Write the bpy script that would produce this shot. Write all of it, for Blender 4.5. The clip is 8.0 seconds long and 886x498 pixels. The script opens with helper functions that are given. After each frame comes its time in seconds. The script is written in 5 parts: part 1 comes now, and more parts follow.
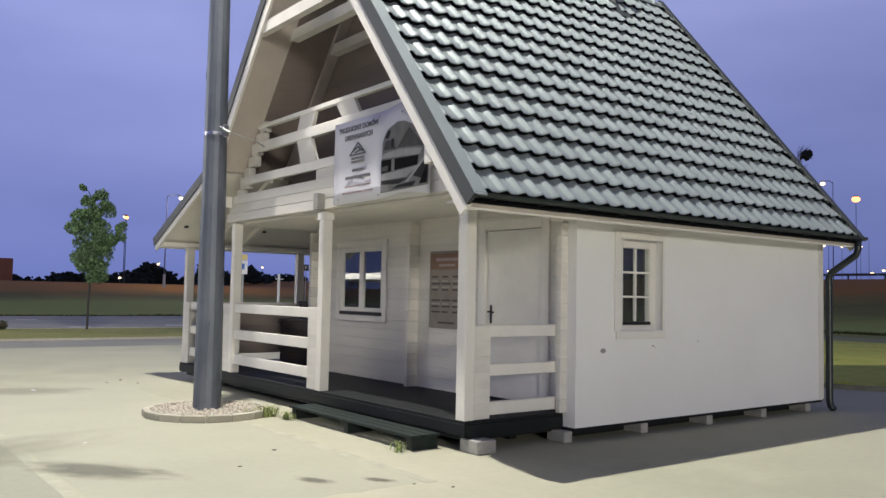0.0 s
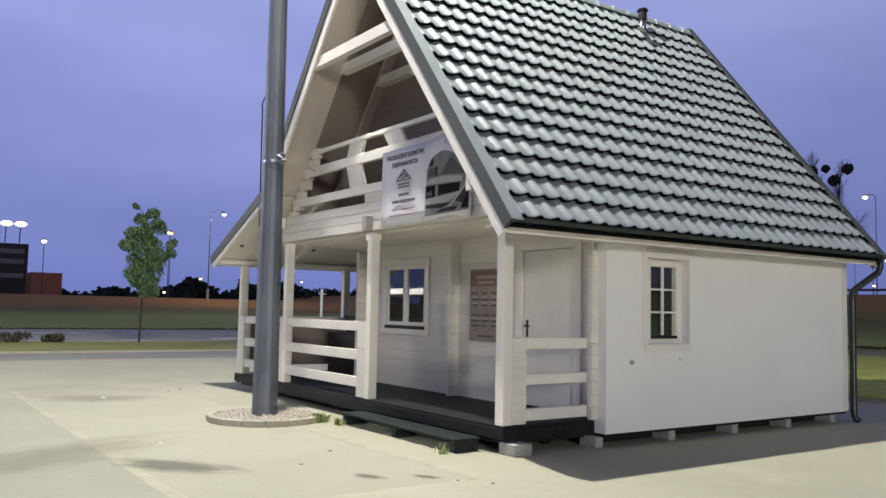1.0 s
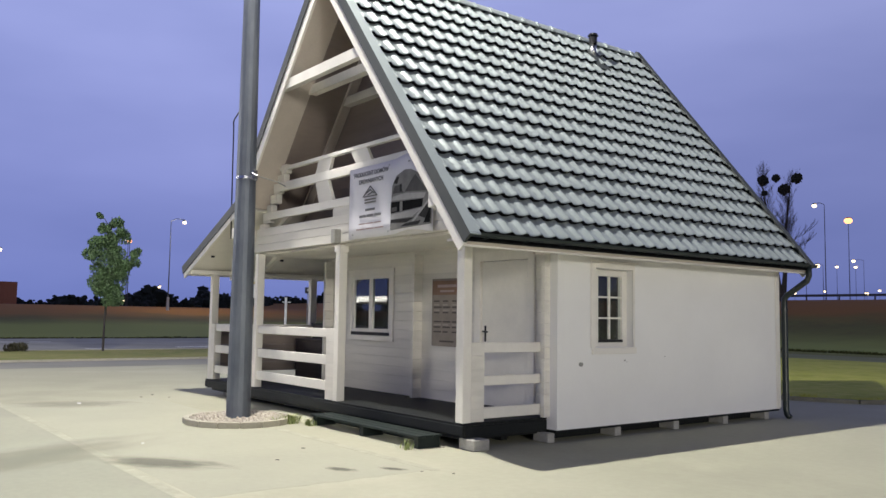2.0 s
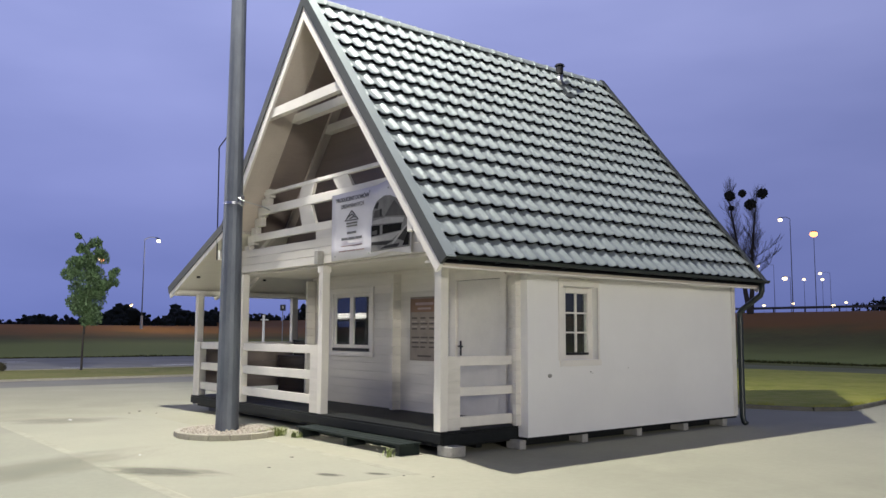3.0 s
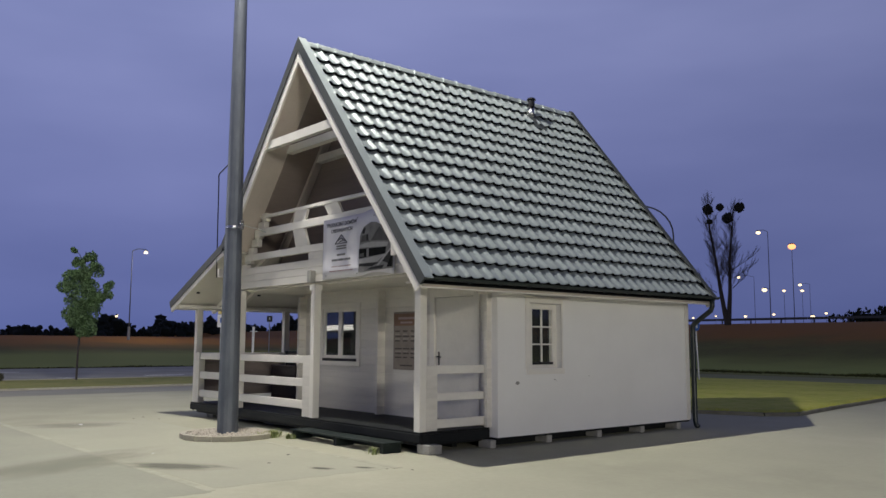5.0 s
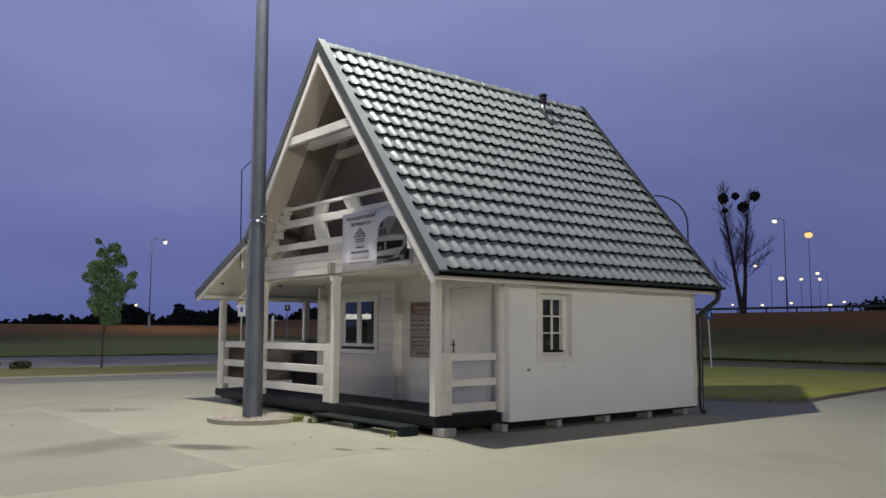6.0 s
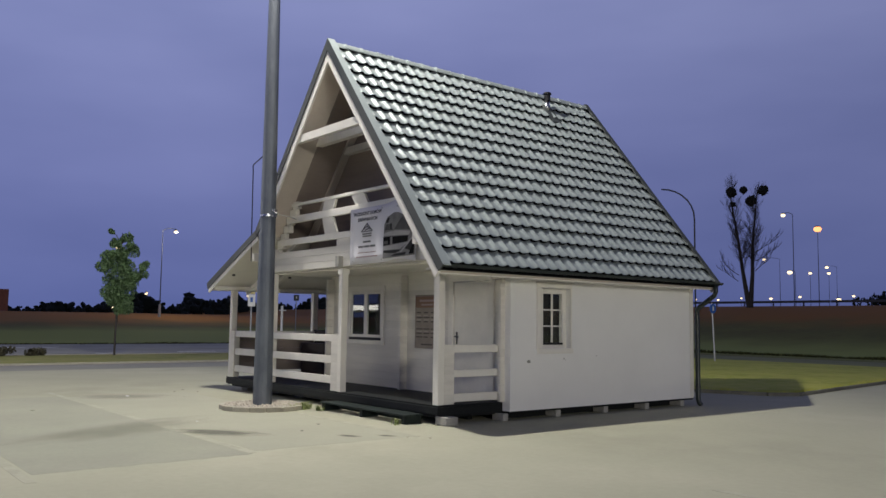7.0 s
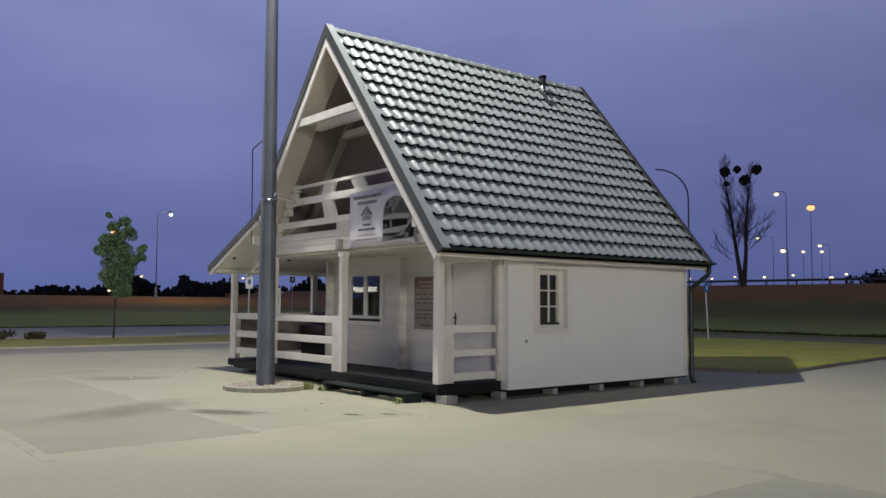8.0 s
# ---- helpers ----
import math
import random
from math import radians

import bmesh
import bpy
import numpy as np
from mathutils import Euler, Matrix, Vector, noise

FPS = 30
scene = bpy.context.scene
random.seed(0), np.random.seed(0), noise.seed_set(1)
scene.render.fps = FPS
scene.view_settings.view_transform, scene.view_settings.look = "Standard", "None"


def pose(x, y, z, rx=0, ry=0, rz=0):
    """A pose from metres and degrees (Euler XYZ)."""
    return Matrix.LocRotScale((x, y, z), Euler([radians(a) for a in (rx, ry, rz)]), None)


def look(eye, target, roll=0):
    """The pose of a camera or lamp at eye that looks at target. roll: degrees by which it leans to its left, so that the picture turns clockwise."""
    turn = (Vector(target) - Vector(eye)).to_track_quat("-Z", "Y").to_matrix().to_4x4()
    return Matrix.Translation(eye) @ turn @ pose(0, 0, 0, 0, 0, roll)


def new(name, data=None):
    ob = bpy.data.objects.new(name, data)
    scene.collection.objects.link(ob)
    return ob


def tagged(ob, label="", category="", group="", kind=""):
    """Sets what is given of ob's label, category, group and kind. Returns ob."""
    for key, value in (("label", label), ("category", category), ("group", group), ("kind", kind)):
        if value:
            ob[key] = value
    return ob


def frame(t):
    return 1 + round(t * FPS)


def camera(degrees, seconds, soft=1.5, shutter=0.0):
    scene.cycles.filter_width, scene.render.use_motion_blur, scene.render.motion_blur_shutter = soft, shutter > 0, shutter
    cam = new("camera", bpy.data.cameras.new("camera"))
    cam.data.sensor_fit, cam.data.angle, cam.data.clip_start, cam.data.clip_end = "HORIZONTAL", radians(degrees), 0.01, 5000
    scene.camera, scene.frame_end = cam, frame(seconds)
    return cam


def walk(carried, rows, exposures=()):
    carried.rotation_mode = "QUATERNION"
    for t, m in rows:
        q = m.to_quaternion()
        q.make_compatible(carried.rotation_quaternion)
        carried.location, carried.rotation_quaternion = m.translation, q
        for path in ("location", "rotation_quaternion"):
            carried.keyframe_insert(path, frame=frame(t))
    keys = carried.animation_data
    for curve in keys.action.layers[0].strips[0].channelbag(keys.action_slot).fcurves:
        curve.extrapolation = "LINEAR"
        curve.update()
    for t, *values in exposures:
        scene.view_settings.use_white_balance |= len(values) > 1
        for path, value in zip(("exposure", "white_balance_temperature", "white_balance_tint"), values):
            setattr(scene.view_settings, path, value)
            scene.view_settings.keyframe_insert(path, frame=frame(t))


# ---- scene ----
cam = camera(56.0, 8.0, soft=1.5)
PATH = [
    (0, (6.517, -5.166, 1.526), (4.929, -3.954, 1.637), 1.1),
    (0.5, (6.797, -5.424, 1.536), (5.181, -4.253, 1.67), 1.1),
    (1, (7.128, -5.671, 1.533), (5.489, -4.533, 1.677), 1.2),
    (1.5, (7.45, -5.911, 1.532), (5.836, -4.739, 1.679), 1.1),
    (3, (8.339, -6.671, 1.537), (6.798, -5.412, 1.737), 0.3),
    (3.5, (8.623, -6.937, 1.556), (7.093, -5.67, 1.783), 0.2),
    (4, (8.923, -7.155, 1.56), (7.41, -5.868, 1.799), 0.2),
    (5.5, (9.759, -7.689, 1.556), (8.234, -6.412, 1.766), 0.4),
    (6, (9.973, -7.875, 1.559), (8.43, -6.618, 1.757), 0.3),
    (6.5, (10.156, -8.01, 1.597), (8.599, -6.77, 1.791), 0.5),
    (7, (10.397, -8.116, 1.585), (8.839, -6.874, 1.761), 0.8),
    (7.5, (10.502, -8.218, 1.573), (8.951, -6.968, 1.742), 0.6),
    (8, (10.557, -8.339, 1.593), (9.005, -7.084, 1.723), 0.4),
]
EXPOSURES = [(0.0, 0.52), (1.5, 0.56), (3.0, 0.52), (3.5, 0.21), (4.0, -0.04), (5.5, -0.06), (8.0, -0.06)]
walk(cam, [(t, look(eye, target, roll)) for t, eye, target, roll in PATH], EXPOSURES)

# ---- world and lights ----
world = bpy.data.worlds.new("dusk_sky")
scene.world = world
world.use_nodes = True
wn, wl = world.node_tree.nodes, world.node_tree.links
wn.clear()
w_out = wn.new("ShaderNodeOutputWorld")
w_bg = wn.new("ShaderNodeBackground")
w_co = wn.new("ShaderNodeTexCoord")
w_sep = wn.new("ShaderNodeSeparateXYZ")
w_ramp = wn.new("ShaderNodeValToRGB")
w_noise = wn.new("ShaderNodeTexNoise")
w_map = wn.new("ShaderNodeMapping")
w_mix = wn.new("ShaderNodeMix")
w_mix.data_type = "RGBA"
w_mix.blend_type = "MULTIPLY"
w_cl = wn.new("ShaderNodeValToRGB")
w_map.inputs["Scale"].default_value = (1.0, 1.0, 3.5)
w_noise.inputs["Scale"].default_value = 2.2
w_noise.inputs["Detail"].default_value = 4.0
w_noise.inputs["Roughness"].default_value = 0.45
w_ramp.color_ramp.elements[0].position = 0.0
w_ramp.color_ramp.elements[0].color = (0.105, 0.135, 0.35, 1)
w_ramp.color_ramp.elements[1].position = 0.38
w_ramp.color_ramp.elements[1].color = (0.26, 0.295, 0.57, 1)
w_mid = w_ramp.color_ramp.elements.new(0.16)
w_mid.color = (0.17, 0.20, 0.44, 1)
w_top = w_ramp.color_ramp.elements.new(1.0)
w_top.color = (0.06, 0.07, 0.14, 1)
w_high = w_ramp.color_ramp.elements.new(0.62)
w_high.color = (0.15, 0.17, 0.335, 1)
w_cl.color_ramp.elements[0].position = 0.3
w_cl.color_ramp.elements[0].color = (0.80, 0.82, 0.86, 1)
w_cl.color_ramp.elements[1].position = 0.7
w_cl.color_ramp.elements[1].color = (1.14, 1.12, 1.08, 1)
w_mix.inputs["Factor"].default_value = 1.0
w_bg.inputs["Strength"].default_value = 0.93
wl.new(w_co.outputs["Generated"], w_sep.inputs[0])
wl.new(w_sep.outputs["Z"], w_ramp.inputs["Fac"])
wl.new(w_co.outputs["Generated"], w_map.inputs["Vector"])
wl.new(w_map.outputs[0], w_noise.inputs["Vector"])
wl.new(w_noise.outputs["Fac"], w_cl.inputs["Fac"])
wl.new(w_ramp.outputs["Color"], w_mix.inputs[6])
wl.new(w_cl.outputs["Color"], w_mix.inputs[7])
w_glow = wn.new("ShaderNodeMapRange")       # the afterglow side of the sky is paler
w_glow.inputs["From Min"].default_value, w_glow.inputs["From Max"].default_value = -1.0, 1.0
w_glow.inputs["To Min"].default_value, w_glow.inputs["To Max"].default_value = 1.08, 0.30
w_side = wn.new("ShaderNodeMix")
w_side.data_type, w_side.blend_type = "RGBA", "MULTIPLY"
w_side.inputs["Factor"].default_value = 1.0
wl.new(w_sep.outputs["X"], w_glow.inputs["Value"])
wl.new(w_mix.outputs[2], w_side.inputs[6])
wl.new(w_glow.outputs["Result"], w_side.inputs[7])
wl.new(w_side.outputs[2], w_bg.inputs["Color"])
wl.new(w_bg.outputs[0], w_out.inputs["Surface"])


def point_lamp(name, at, power, colour, radius):
    data = bpy.data.lights.new(name, "POINT")
    data.energy, data.color, data.shadow_soft_size = power, colour, radius
    ob = new(name, data)
    ob.location = at
    return ob


LAMP = (-2.55, -1.9, 12.9)        # head of the mast beside the house
LOT_LAMPS = [(57.0, -22.0, 10.5), (-25.0, -13.0, 9.0)]   # next masts, of the car park and of the road, out of view
point_lamp("mast_light", (LAMP[0], LAMP[1], LAMP[2] - 0.16), 7500, (1.0, 0.965, 0.89), 0.12)
for at, power in zip(LOT_LAMPS, (32500, 3400)):
    point_lamp("lot_light", (at[0], at[1], at[2] - 0.2), power, (1.0, 0.96, 0.86), 3.0)

point_lamp("street_light", (-72.4, 24.4, 9.9), 1000, (1.0, 0.93, 0.80), 0.3)   # the nearest lamp of the far road


# ---- materials ----
def material(name, colour, rough=0.6, metal=0.0, dark=0.85, scale=3.0, fine=60.0, bump=0.15, piece=0.0,
             stretch=(1, 1, 1), second=None, gloss=0.5, emit=None):
    """A procedural surface: a base colour varied by large blotches, fine grain, relief and, for pieces, by piece."""
    m = bpy.data.materials.new(name)
    m.use_nodes = True
    n, l = m.node_tree.nodes, m.node_tree.links
    b = n["Principled BSDF"]
    b.inputs["Metallic"].default_value = metal
    b.inputs["Specular IOR Level"].default_value = gloss
    co = n.new("ShaderNodeTexCoord")
    mp = n.new("ShaderNodeMapping")
    mp.inputs["Scale"].default_value = stretch
    l.new(co.outputs["Object"], mp.inputs["Vector"])
    big = n.new("ShaderNodeTexNoise")
    big.inputs["Scale"].default_value, big.inputs["Detail"].default_value = scale, 6.0
    big.inputs["Roughness"].default_value = 0.62
    small = n.new("ShaderNodeTexNoise")
    small.inputs["Scale"].default_value, small.inputs["Detail"].default_value = fine, 3.0
    l.new(mp.outputs[0], big.inputs["Vector"])
    l.new(mp.outputs[0], small.inputs["Vector"])
    ramp = n.new("ShaderNodeValToRGB")
    ramp.color_ramp.elements[0].position, ramp.color_ramp.elements[1].position = 0.32, 0.66
    other = second if second else tuple(c * dark for c in colour)
    ramp.color_ramp.elements[0].color = (*other, 1)
    ramp.color_ramp.elements[1].color = (*colour, 1)
    l.new(big.outputs["Fac"], ramp.inputs["Fac"])
    grain = n.new("ShaderNodeMapRange")
    grain.inputs["To Min"].default_value, grain.inputs["To Max"].default_value = 0.5 + dark / 2, 1.5 - dark / 2
    l.new(small.outputs["Fac"], grain.inputs["Value"])
    mul = n.new("ShaderNodeMix")
    mul.data_type, mul.blend_type = "RGBA", "MULTIPLY"
    mul.inputs["Factor"].default_value = 1.0
    l.new(ramp.outputs["Color"], mul.inputs[6])
    l.new(grain.outputs["Result"], mul.inputs[7])
    last = mul.outputs[2]
    if piece:
        info = n.new("ShaderNodeObjectInfo")
        span = n.new("ShaderNodeMapRange")
        span.inputs["To Min"].default_value, span.inputs["To Max"].default_value = 1 - piece, 1 + piece
        l.new(info.outputs["Random"], span.inputs["Value"])
        mul2 = n.new("ShaderNodeMix")
        mul2.data_type, mul2.blend_type = "RGBA", "MULTIPLY"
        mul2.inputs["Factor"].default_value = 1.0
        l.new(last, mul2.inputs[6])
        l.new(span.outputs["Result"], mul2.inputs[7])
        last = mul2.outputs[2]
    l.new(last, b.inputs["Base Color"])
    rr = n.new("ShaderNodeMapRange")
    rr.inputs["To Min"].default_value, rr.inputs["To Max"].default_value = max(rough - 0.08, 0.02), min(rough + 0.1, 1)
    l.new(big.outputs["Fac"], rr.inputs["Value"])
    l.new(rr.outputs["Result"], b.inputs["Roughness"])
    if bump:
        bp = n.new("ShaderNodeBump")
        bp.inputs["Strength"].default_value, bp.inputs["Distance"].default_value = bump, 0.01
        l.new(small.outputs["Fac"], bp.inputs["Height"])
        l.new(bp.outputs["Normal"], b.inputs["Normal"])
    if emit:
        b.inputs["Emission Color"].default_value = (*emit[0], 1)
        b.inputs["Emission Strength"].default_value = emit[1]
    return m


WHITE_LOG = material("white_painted_log", (0.71, 0.68, 0.62), 0.6, dark=0.88, scale=1.6, fine=45, stretch=(0.5, 1, 5), piece=0.05, bump=0.25)
WHITE_TRIM = material("white_painted_timber", (0.77, 0.74, 0.68), 0.5, dark=0.9, scale=2.5, fine=50, bump=0.15, piece=0.03)
WHITE_PANEL = material("white_render_panel", (0.80, 0.79, 0.77), 0.7, dark=0.95, scale=0.9, fine=120, bump=0.12)
DARK_DECK = material("charcoal_deck_paint", (0.014, 0.016, 0.0165), 0.55, dark=0.6, scale=2.5, fine=70, stretch=(1, 4, 1), piece=0.12, bump=0.3, gloss=0.2)
STEP_GREEN = material("dark_green_step_paint", (0.016, 0.024, 0.022), 0.6, dark=0.6, scale=4, fine=60, bump=0.3, piece=0.1, gloss=0.25)
TILE = material("green_coated_sheet_tile", (0.35, 0.395, 0.392), 0.37, metal=0.34, dark=0.86, scale=1.2, fine=90, bump=0.05, piece=0.06, gloss=0.95)
FLASH = material("dark_grey_flashing", (0.042, 0.048, 0.047), 0.55, metal=0.0, dark=0.85, scale=2, fine=80, bump=0.05)
# black of the real underlay, also painted in as shade under the tile edges
UNDERLAY_AND_SHADE = material("black_underlay_and_step_shade", (0.006, 0.006, 0.007), 0.9, bump=0.0, gloss=0.05)
GUTTER = material("dark_green_gutter", (0.018, 0.026, 0.024), 0.35, dark=0.8, scale=5, bump=0.03)
BLOCK = material("grey_concrete_block", (0.39, 0.38, 0.35), 0.9, dark=0.7, scale=8, fine=90, bump=0.5, piece=0.12)
POLE = material("galvanised_mast_steel", (0.155, 0.172, 0.20), 0.5, metal=0.35, dark=0.75, scale=3.2, fine=30, stretch=(1, 1, 0.3), bump=0.1, second=(0.095, 0.108, 0.135))
KERB_DARK = material("weathered_kerb", (0.20, 0.195, 0.16), 0.95, dark=0.7, scale=5, fine=60, bump=0.4, piece=0.1, gloss=0.1)
KERB = material("pale_kerb_concrete", (0.44, 0.415, 0.335), 0.9, dark=0.8, scale=6, fine=80, bump=0.4, piece=0.08)
GRAVEL = material("pale_gravel", (0.55, 0.50, 0.42), 0.9, dark=0.55, scale=30, fine=90, bump=0.6)
CHROME = material("steel_fitting", (0.55, 0.56, 0.57), 0.25, metal=1.0, dark=0.9, bump=0.0)
BLACK_IRON = material("black_iron", (0.02, 0.02, 0.022), 0.4, metal=0.6, bump=0.05)
# near black, with the unlit room's shade put into the colour
ROOM_SHADE = material("unlit_room_shade", (0.02, 0.019, 0.018), 0.8, bump=0.0)
BROWN_BOX = material("dark_brown_board", (0.045, 0.03, 0.024), 0.65, dark=0.7, scale=3, fine=40, bump=0.2)
ASPHALT = material("road_asphalt", (0.37, 0.37, 0.345), 0.95, dark=0.75, scale=0.35, fine=25, bump=0.3, gloss=0.08)
PATH_GREY = material("worn_path_asphalt", (0.24, 0.25, 0.14), 0.95, dark=0.75, scale=0.6, fine=20, bump=0.3, gloss=0.05)
# darker and browner than the white boards of the house
GABLE = material("taupe_board", (0.27, 0.22, 0.195), 0.7, dark=0.85, scale=1.6, fine=45, stretch=(0.5, 1, 5), piece=0.05, bump=0.25)
LANE = material("lane_asphalt", (0.27, 0.265, 0.235), 0.95, dark=0.8, scale=0.4, fine=20, bump=0.3)
LINE = material("worn_pale_paver", (0.41, 0.402, 0.308), 0.85, dark=0.75, scale=3.0, fine=14, bump=0.2)
STAIN = material("grey_paver_bay", (0.325, 0.325, 0.25), 0.85, dark=0.84, scale=0.5, fine=14, bump=0.1)
STAIN_LIGHT = material("pale_grey_paver_bay", (0.37, 0.365, 0.28), 0.85, dark=0.88, scale=0.5, fine=14, bump=0.1)
WEED = material("kerb_weed", (0.24, 0.29, 0.09), 0.7, dark=0.6, scale=6, fine=30, bump=0.1)
RANK = material("rank_dark_grass", (0.05, 0.056, 0.018), 0.9, dark=0.6, scale=1.5, bump=0.0, gloss=0.1)
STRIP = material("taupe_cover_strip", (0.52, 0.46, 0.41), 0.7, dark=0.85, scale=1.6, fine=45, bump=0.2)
BARK = material("grey_brown_bark", (0.05, 0.043, 0.04), 0.9, dark=0.6, scale=12, fine=40, bump=0.6)
LEAF = material("young_tree_leaf", (0.115, 0.20, 0.085), 0.6, dark=0.5, scale=3.5, fine=20, bump=0.1)
BUSH = material("low_shrub_leaf", (0.06, 0.055, 0.03), 0.7, dark=0.6, scale=6, bump=0.1)
WOODS = material("far_woodland", (0.014, 0.022, 0.018), 0.95, dark=0.6, scale=0.3, bump=0.0)
MISTLETOE = material("mistletoe_clump", (0.008, 0.01, 0.008), 0.9, bump=0.0)
FAR_DARK = material("dark_cladding", (0.02, 0.023, 0.03), 0.7, bump=0.0)
FAR_PALE = material("pale_window_band", (0.10, 0.11, 0.14), 0.4, bump=0.0)
FAR_BRICK = material("red_brown_container", (0.30, 0.125, 0.09), 0.8, dark=0.85, scale=0.5, bump=0.0)
MAST_FAR = material("far_mast_paint", (0.05, 0.053, 0.06), 0.6, bump=0.0)
RAIL_FAR = material("far_guard_rail", (0.05, 0.05, 0.055), 0.5, metal=0.4, bump=0.0)
LAMP_COOL = material("lamp_lens_white", (0.8, 0.8, 0.75), 0.4, bump=0.0, emit=((1.0, 0.76, 0.46), 2.1))
LAMP_WARM = material("lamp_lens_sodium", (0.8, 0.5, 0.3), 0.4, bump=0.0, emit=((1.0, 0.36, 0.13), 2.3))
LIT_FASCIA = material("lit_canopy_fascia", (0.8, 0.8, 0.78), 0.5, bump=0.0, emit=((1.0, 0.95, 0.85), 4.0))
BLUE_SIGN = material("blue_sign_face", (0.03, 0.12, 0.45), 0.4, bump=0.0)
YELLOW_SIGN = material("yellow_sign_face", (0.62, 0.50, 0.16), 0.45, bump=0.0)
WHITE_SIGN = material("white_sign_face", (0.75, 0.75, 0.75), 0.4, bump=0.0)
GREY_STEEL = material("grey_sign_post", (0.42, 0.43, 0.44), 0.5, metal=0.3, dark=0.85, scale=6, bump=0.05)
BANNER = material("white_banner_vinyl", (0.74, 0.73, 0.77), 0.6, dark=0.94, scale=2.0, fine=30, bump=0.2, gloss=0.2)
INK = material("grey_banner_ink", (0.16, 0.16, 0.17), 0.6, bump=0.0, gloss=0.05)
INK_RED = material("brown_red_banner_ink", (0.36, 0.28, 0.275), 0.6, bump=0.0, gloss=0.05)
PHOTO = [material("photo_tone", (v, v * 0.98, v * 0.95), 0.85, dark=0.7, scale=5, bump=0.1, gloss=0.04) for v in (0.018, 0.06, 0.13, 0.26, 0.48)]
POSTER = material("brown_poster_print", (0.27, 0.235, 0.205), 0.5, dark=0.8, scale=4, bump=0.05, gloss=0.05)
POSTER_HEAD = material("brown_poster_heading", (0.23, 0.145, 0.105), 0.5, bump=0.0, gloss=0.05)
POSTER_DARK = material("dark_poster_print", (0.10, 0.088, 0.08), 0.5, bump=0.0, gloss=0.05)
POSTER_PALE = material("grey_poster_print", (0.36, 0.32, 0.285), 0.5, bump=0.0, gloss=0.05)

GLASS = bpy.data.materials.new("window_glass")
GLASS.use_nodes = True
g = GLASS.node_tree.nodes["Principled BSDF"]
g.inputs["Base Color"].default_value = (0.8, 0.85, 0.85, 1)
g.inputs["Roughness"].default_value = 0.02
g.inputs["Transmission Weight"].default_value = 1.0
g.inputs["IOR"].default_value = 1.5


def ground_material(name, a, b_, c, scale, fine, bump=0.5, rough=0.9, grain=0.8):
    """Three colours mixed at two sizes, for turf and paving."""
    m = bpy.data.materials.new(name)
    m.use_nodes = True
    n, l = m.node_tree.nodes, m.node_tree.links
    b = n["Principled BSDF"]
    b.inputs["Roughness"].default_value = rough
    b.inputs["Specular IOR Level"].default_value = 0.25
    co = n.new("ShaderNodeTexCoord")
    n1, n2, n3 = (n.new("ShaderNodeTexNoise") for _ in range(3))
    for node, s, d in ((n1, scale, 5.0), (n2, fine, 4.0), (n3, scale * 6, 5.0)):
        node.inputs["Scale"].default_value, node.inputs["Detail"].default_value = s, d
        l.new(co.outputs["Object"], node.inputs["Vector"])
    r1, r2 = n.new("ShaderNodeValToRGB"), n.new("ShaderNodeValToRGB")
    r1.color_ramp.elements[0].position, r1.color_ramp.elements[1].position = 0.36, 0.64
    r1.color_ramp.elements[0].color, r1.color_ramp.elements[1].color = (*a, 1), (*b_, 1)
    r2.color_ramp.elements[0].position, r2.color_ramp.elements[1].position = 0.45, 0.7
    l.new(n1.outputs["Fac"], r1.inputs["Fac"])
    l.new(n3.outputs["Fac"], r2.inputs["Fac"])
    mix = n.new("ShaderNodeMix")
    mix.data_type = "RGBA"
    l.new(r2.outputs["Color"], mix.inputs["Factor"])
    l.new(r1.outputs["Color"], mix.inputs[6])
    mix.inputs[7].default_value = (*c, 1)
    g2 = n.new("ShaderNodeMapRange")
    g2.inputs["To Min"].default_value, g2.inputs["To Max"].default_value = grain, 2 - grain
    l.new(n2.outputs["Fac"], g2.inputs["Value"])
    mul = n.new("ShaderNodeMix")
    mul.data_type, mul.blend_type = "RGBA", "MULTIPLY"
    mul.inputs["Factor"].default_value = 1.0
    l.new(mix.outputs[2], mul.inputs[6])
    l.new(g2.outputs["Result"], mul.inputs[7])
    l.new(mul.outputs[2], b.inputs["Base Color"])
    bp = n.new("ShaderNodeBump")
    bp.inputs["Strength"].default_value, bp.inputs["Distance"].default_value = bump, 0.02
    l.new(n2.outputs["Fac"], bp.inputs["Height"])
    l.new(bp.outputs["Normal"], b.inputs["Normal"])
    return m


PAVING = ground_material("sandy_paving", (0.32, 0.315, 0.236), (0.425, 0.415, 0.316), (0.375, 0.366, 0.277), 0.16, 11.0, 0.08, 0.85, 0.93)
LAWN = ground_material("mown_lawn", (0.28, 0.31, 0.045), (0.40, 0.41, 0.072), (0.44, 0.41, 0.10), 0.5, 22.0, 0.8)
VERGE = ground_material("verge_grass", (0.18, 0.20, 0.05), (0.26, 0.26, 0.08), (0.29, 0.26, 0.10), 0.4, 14.0, 0.8)


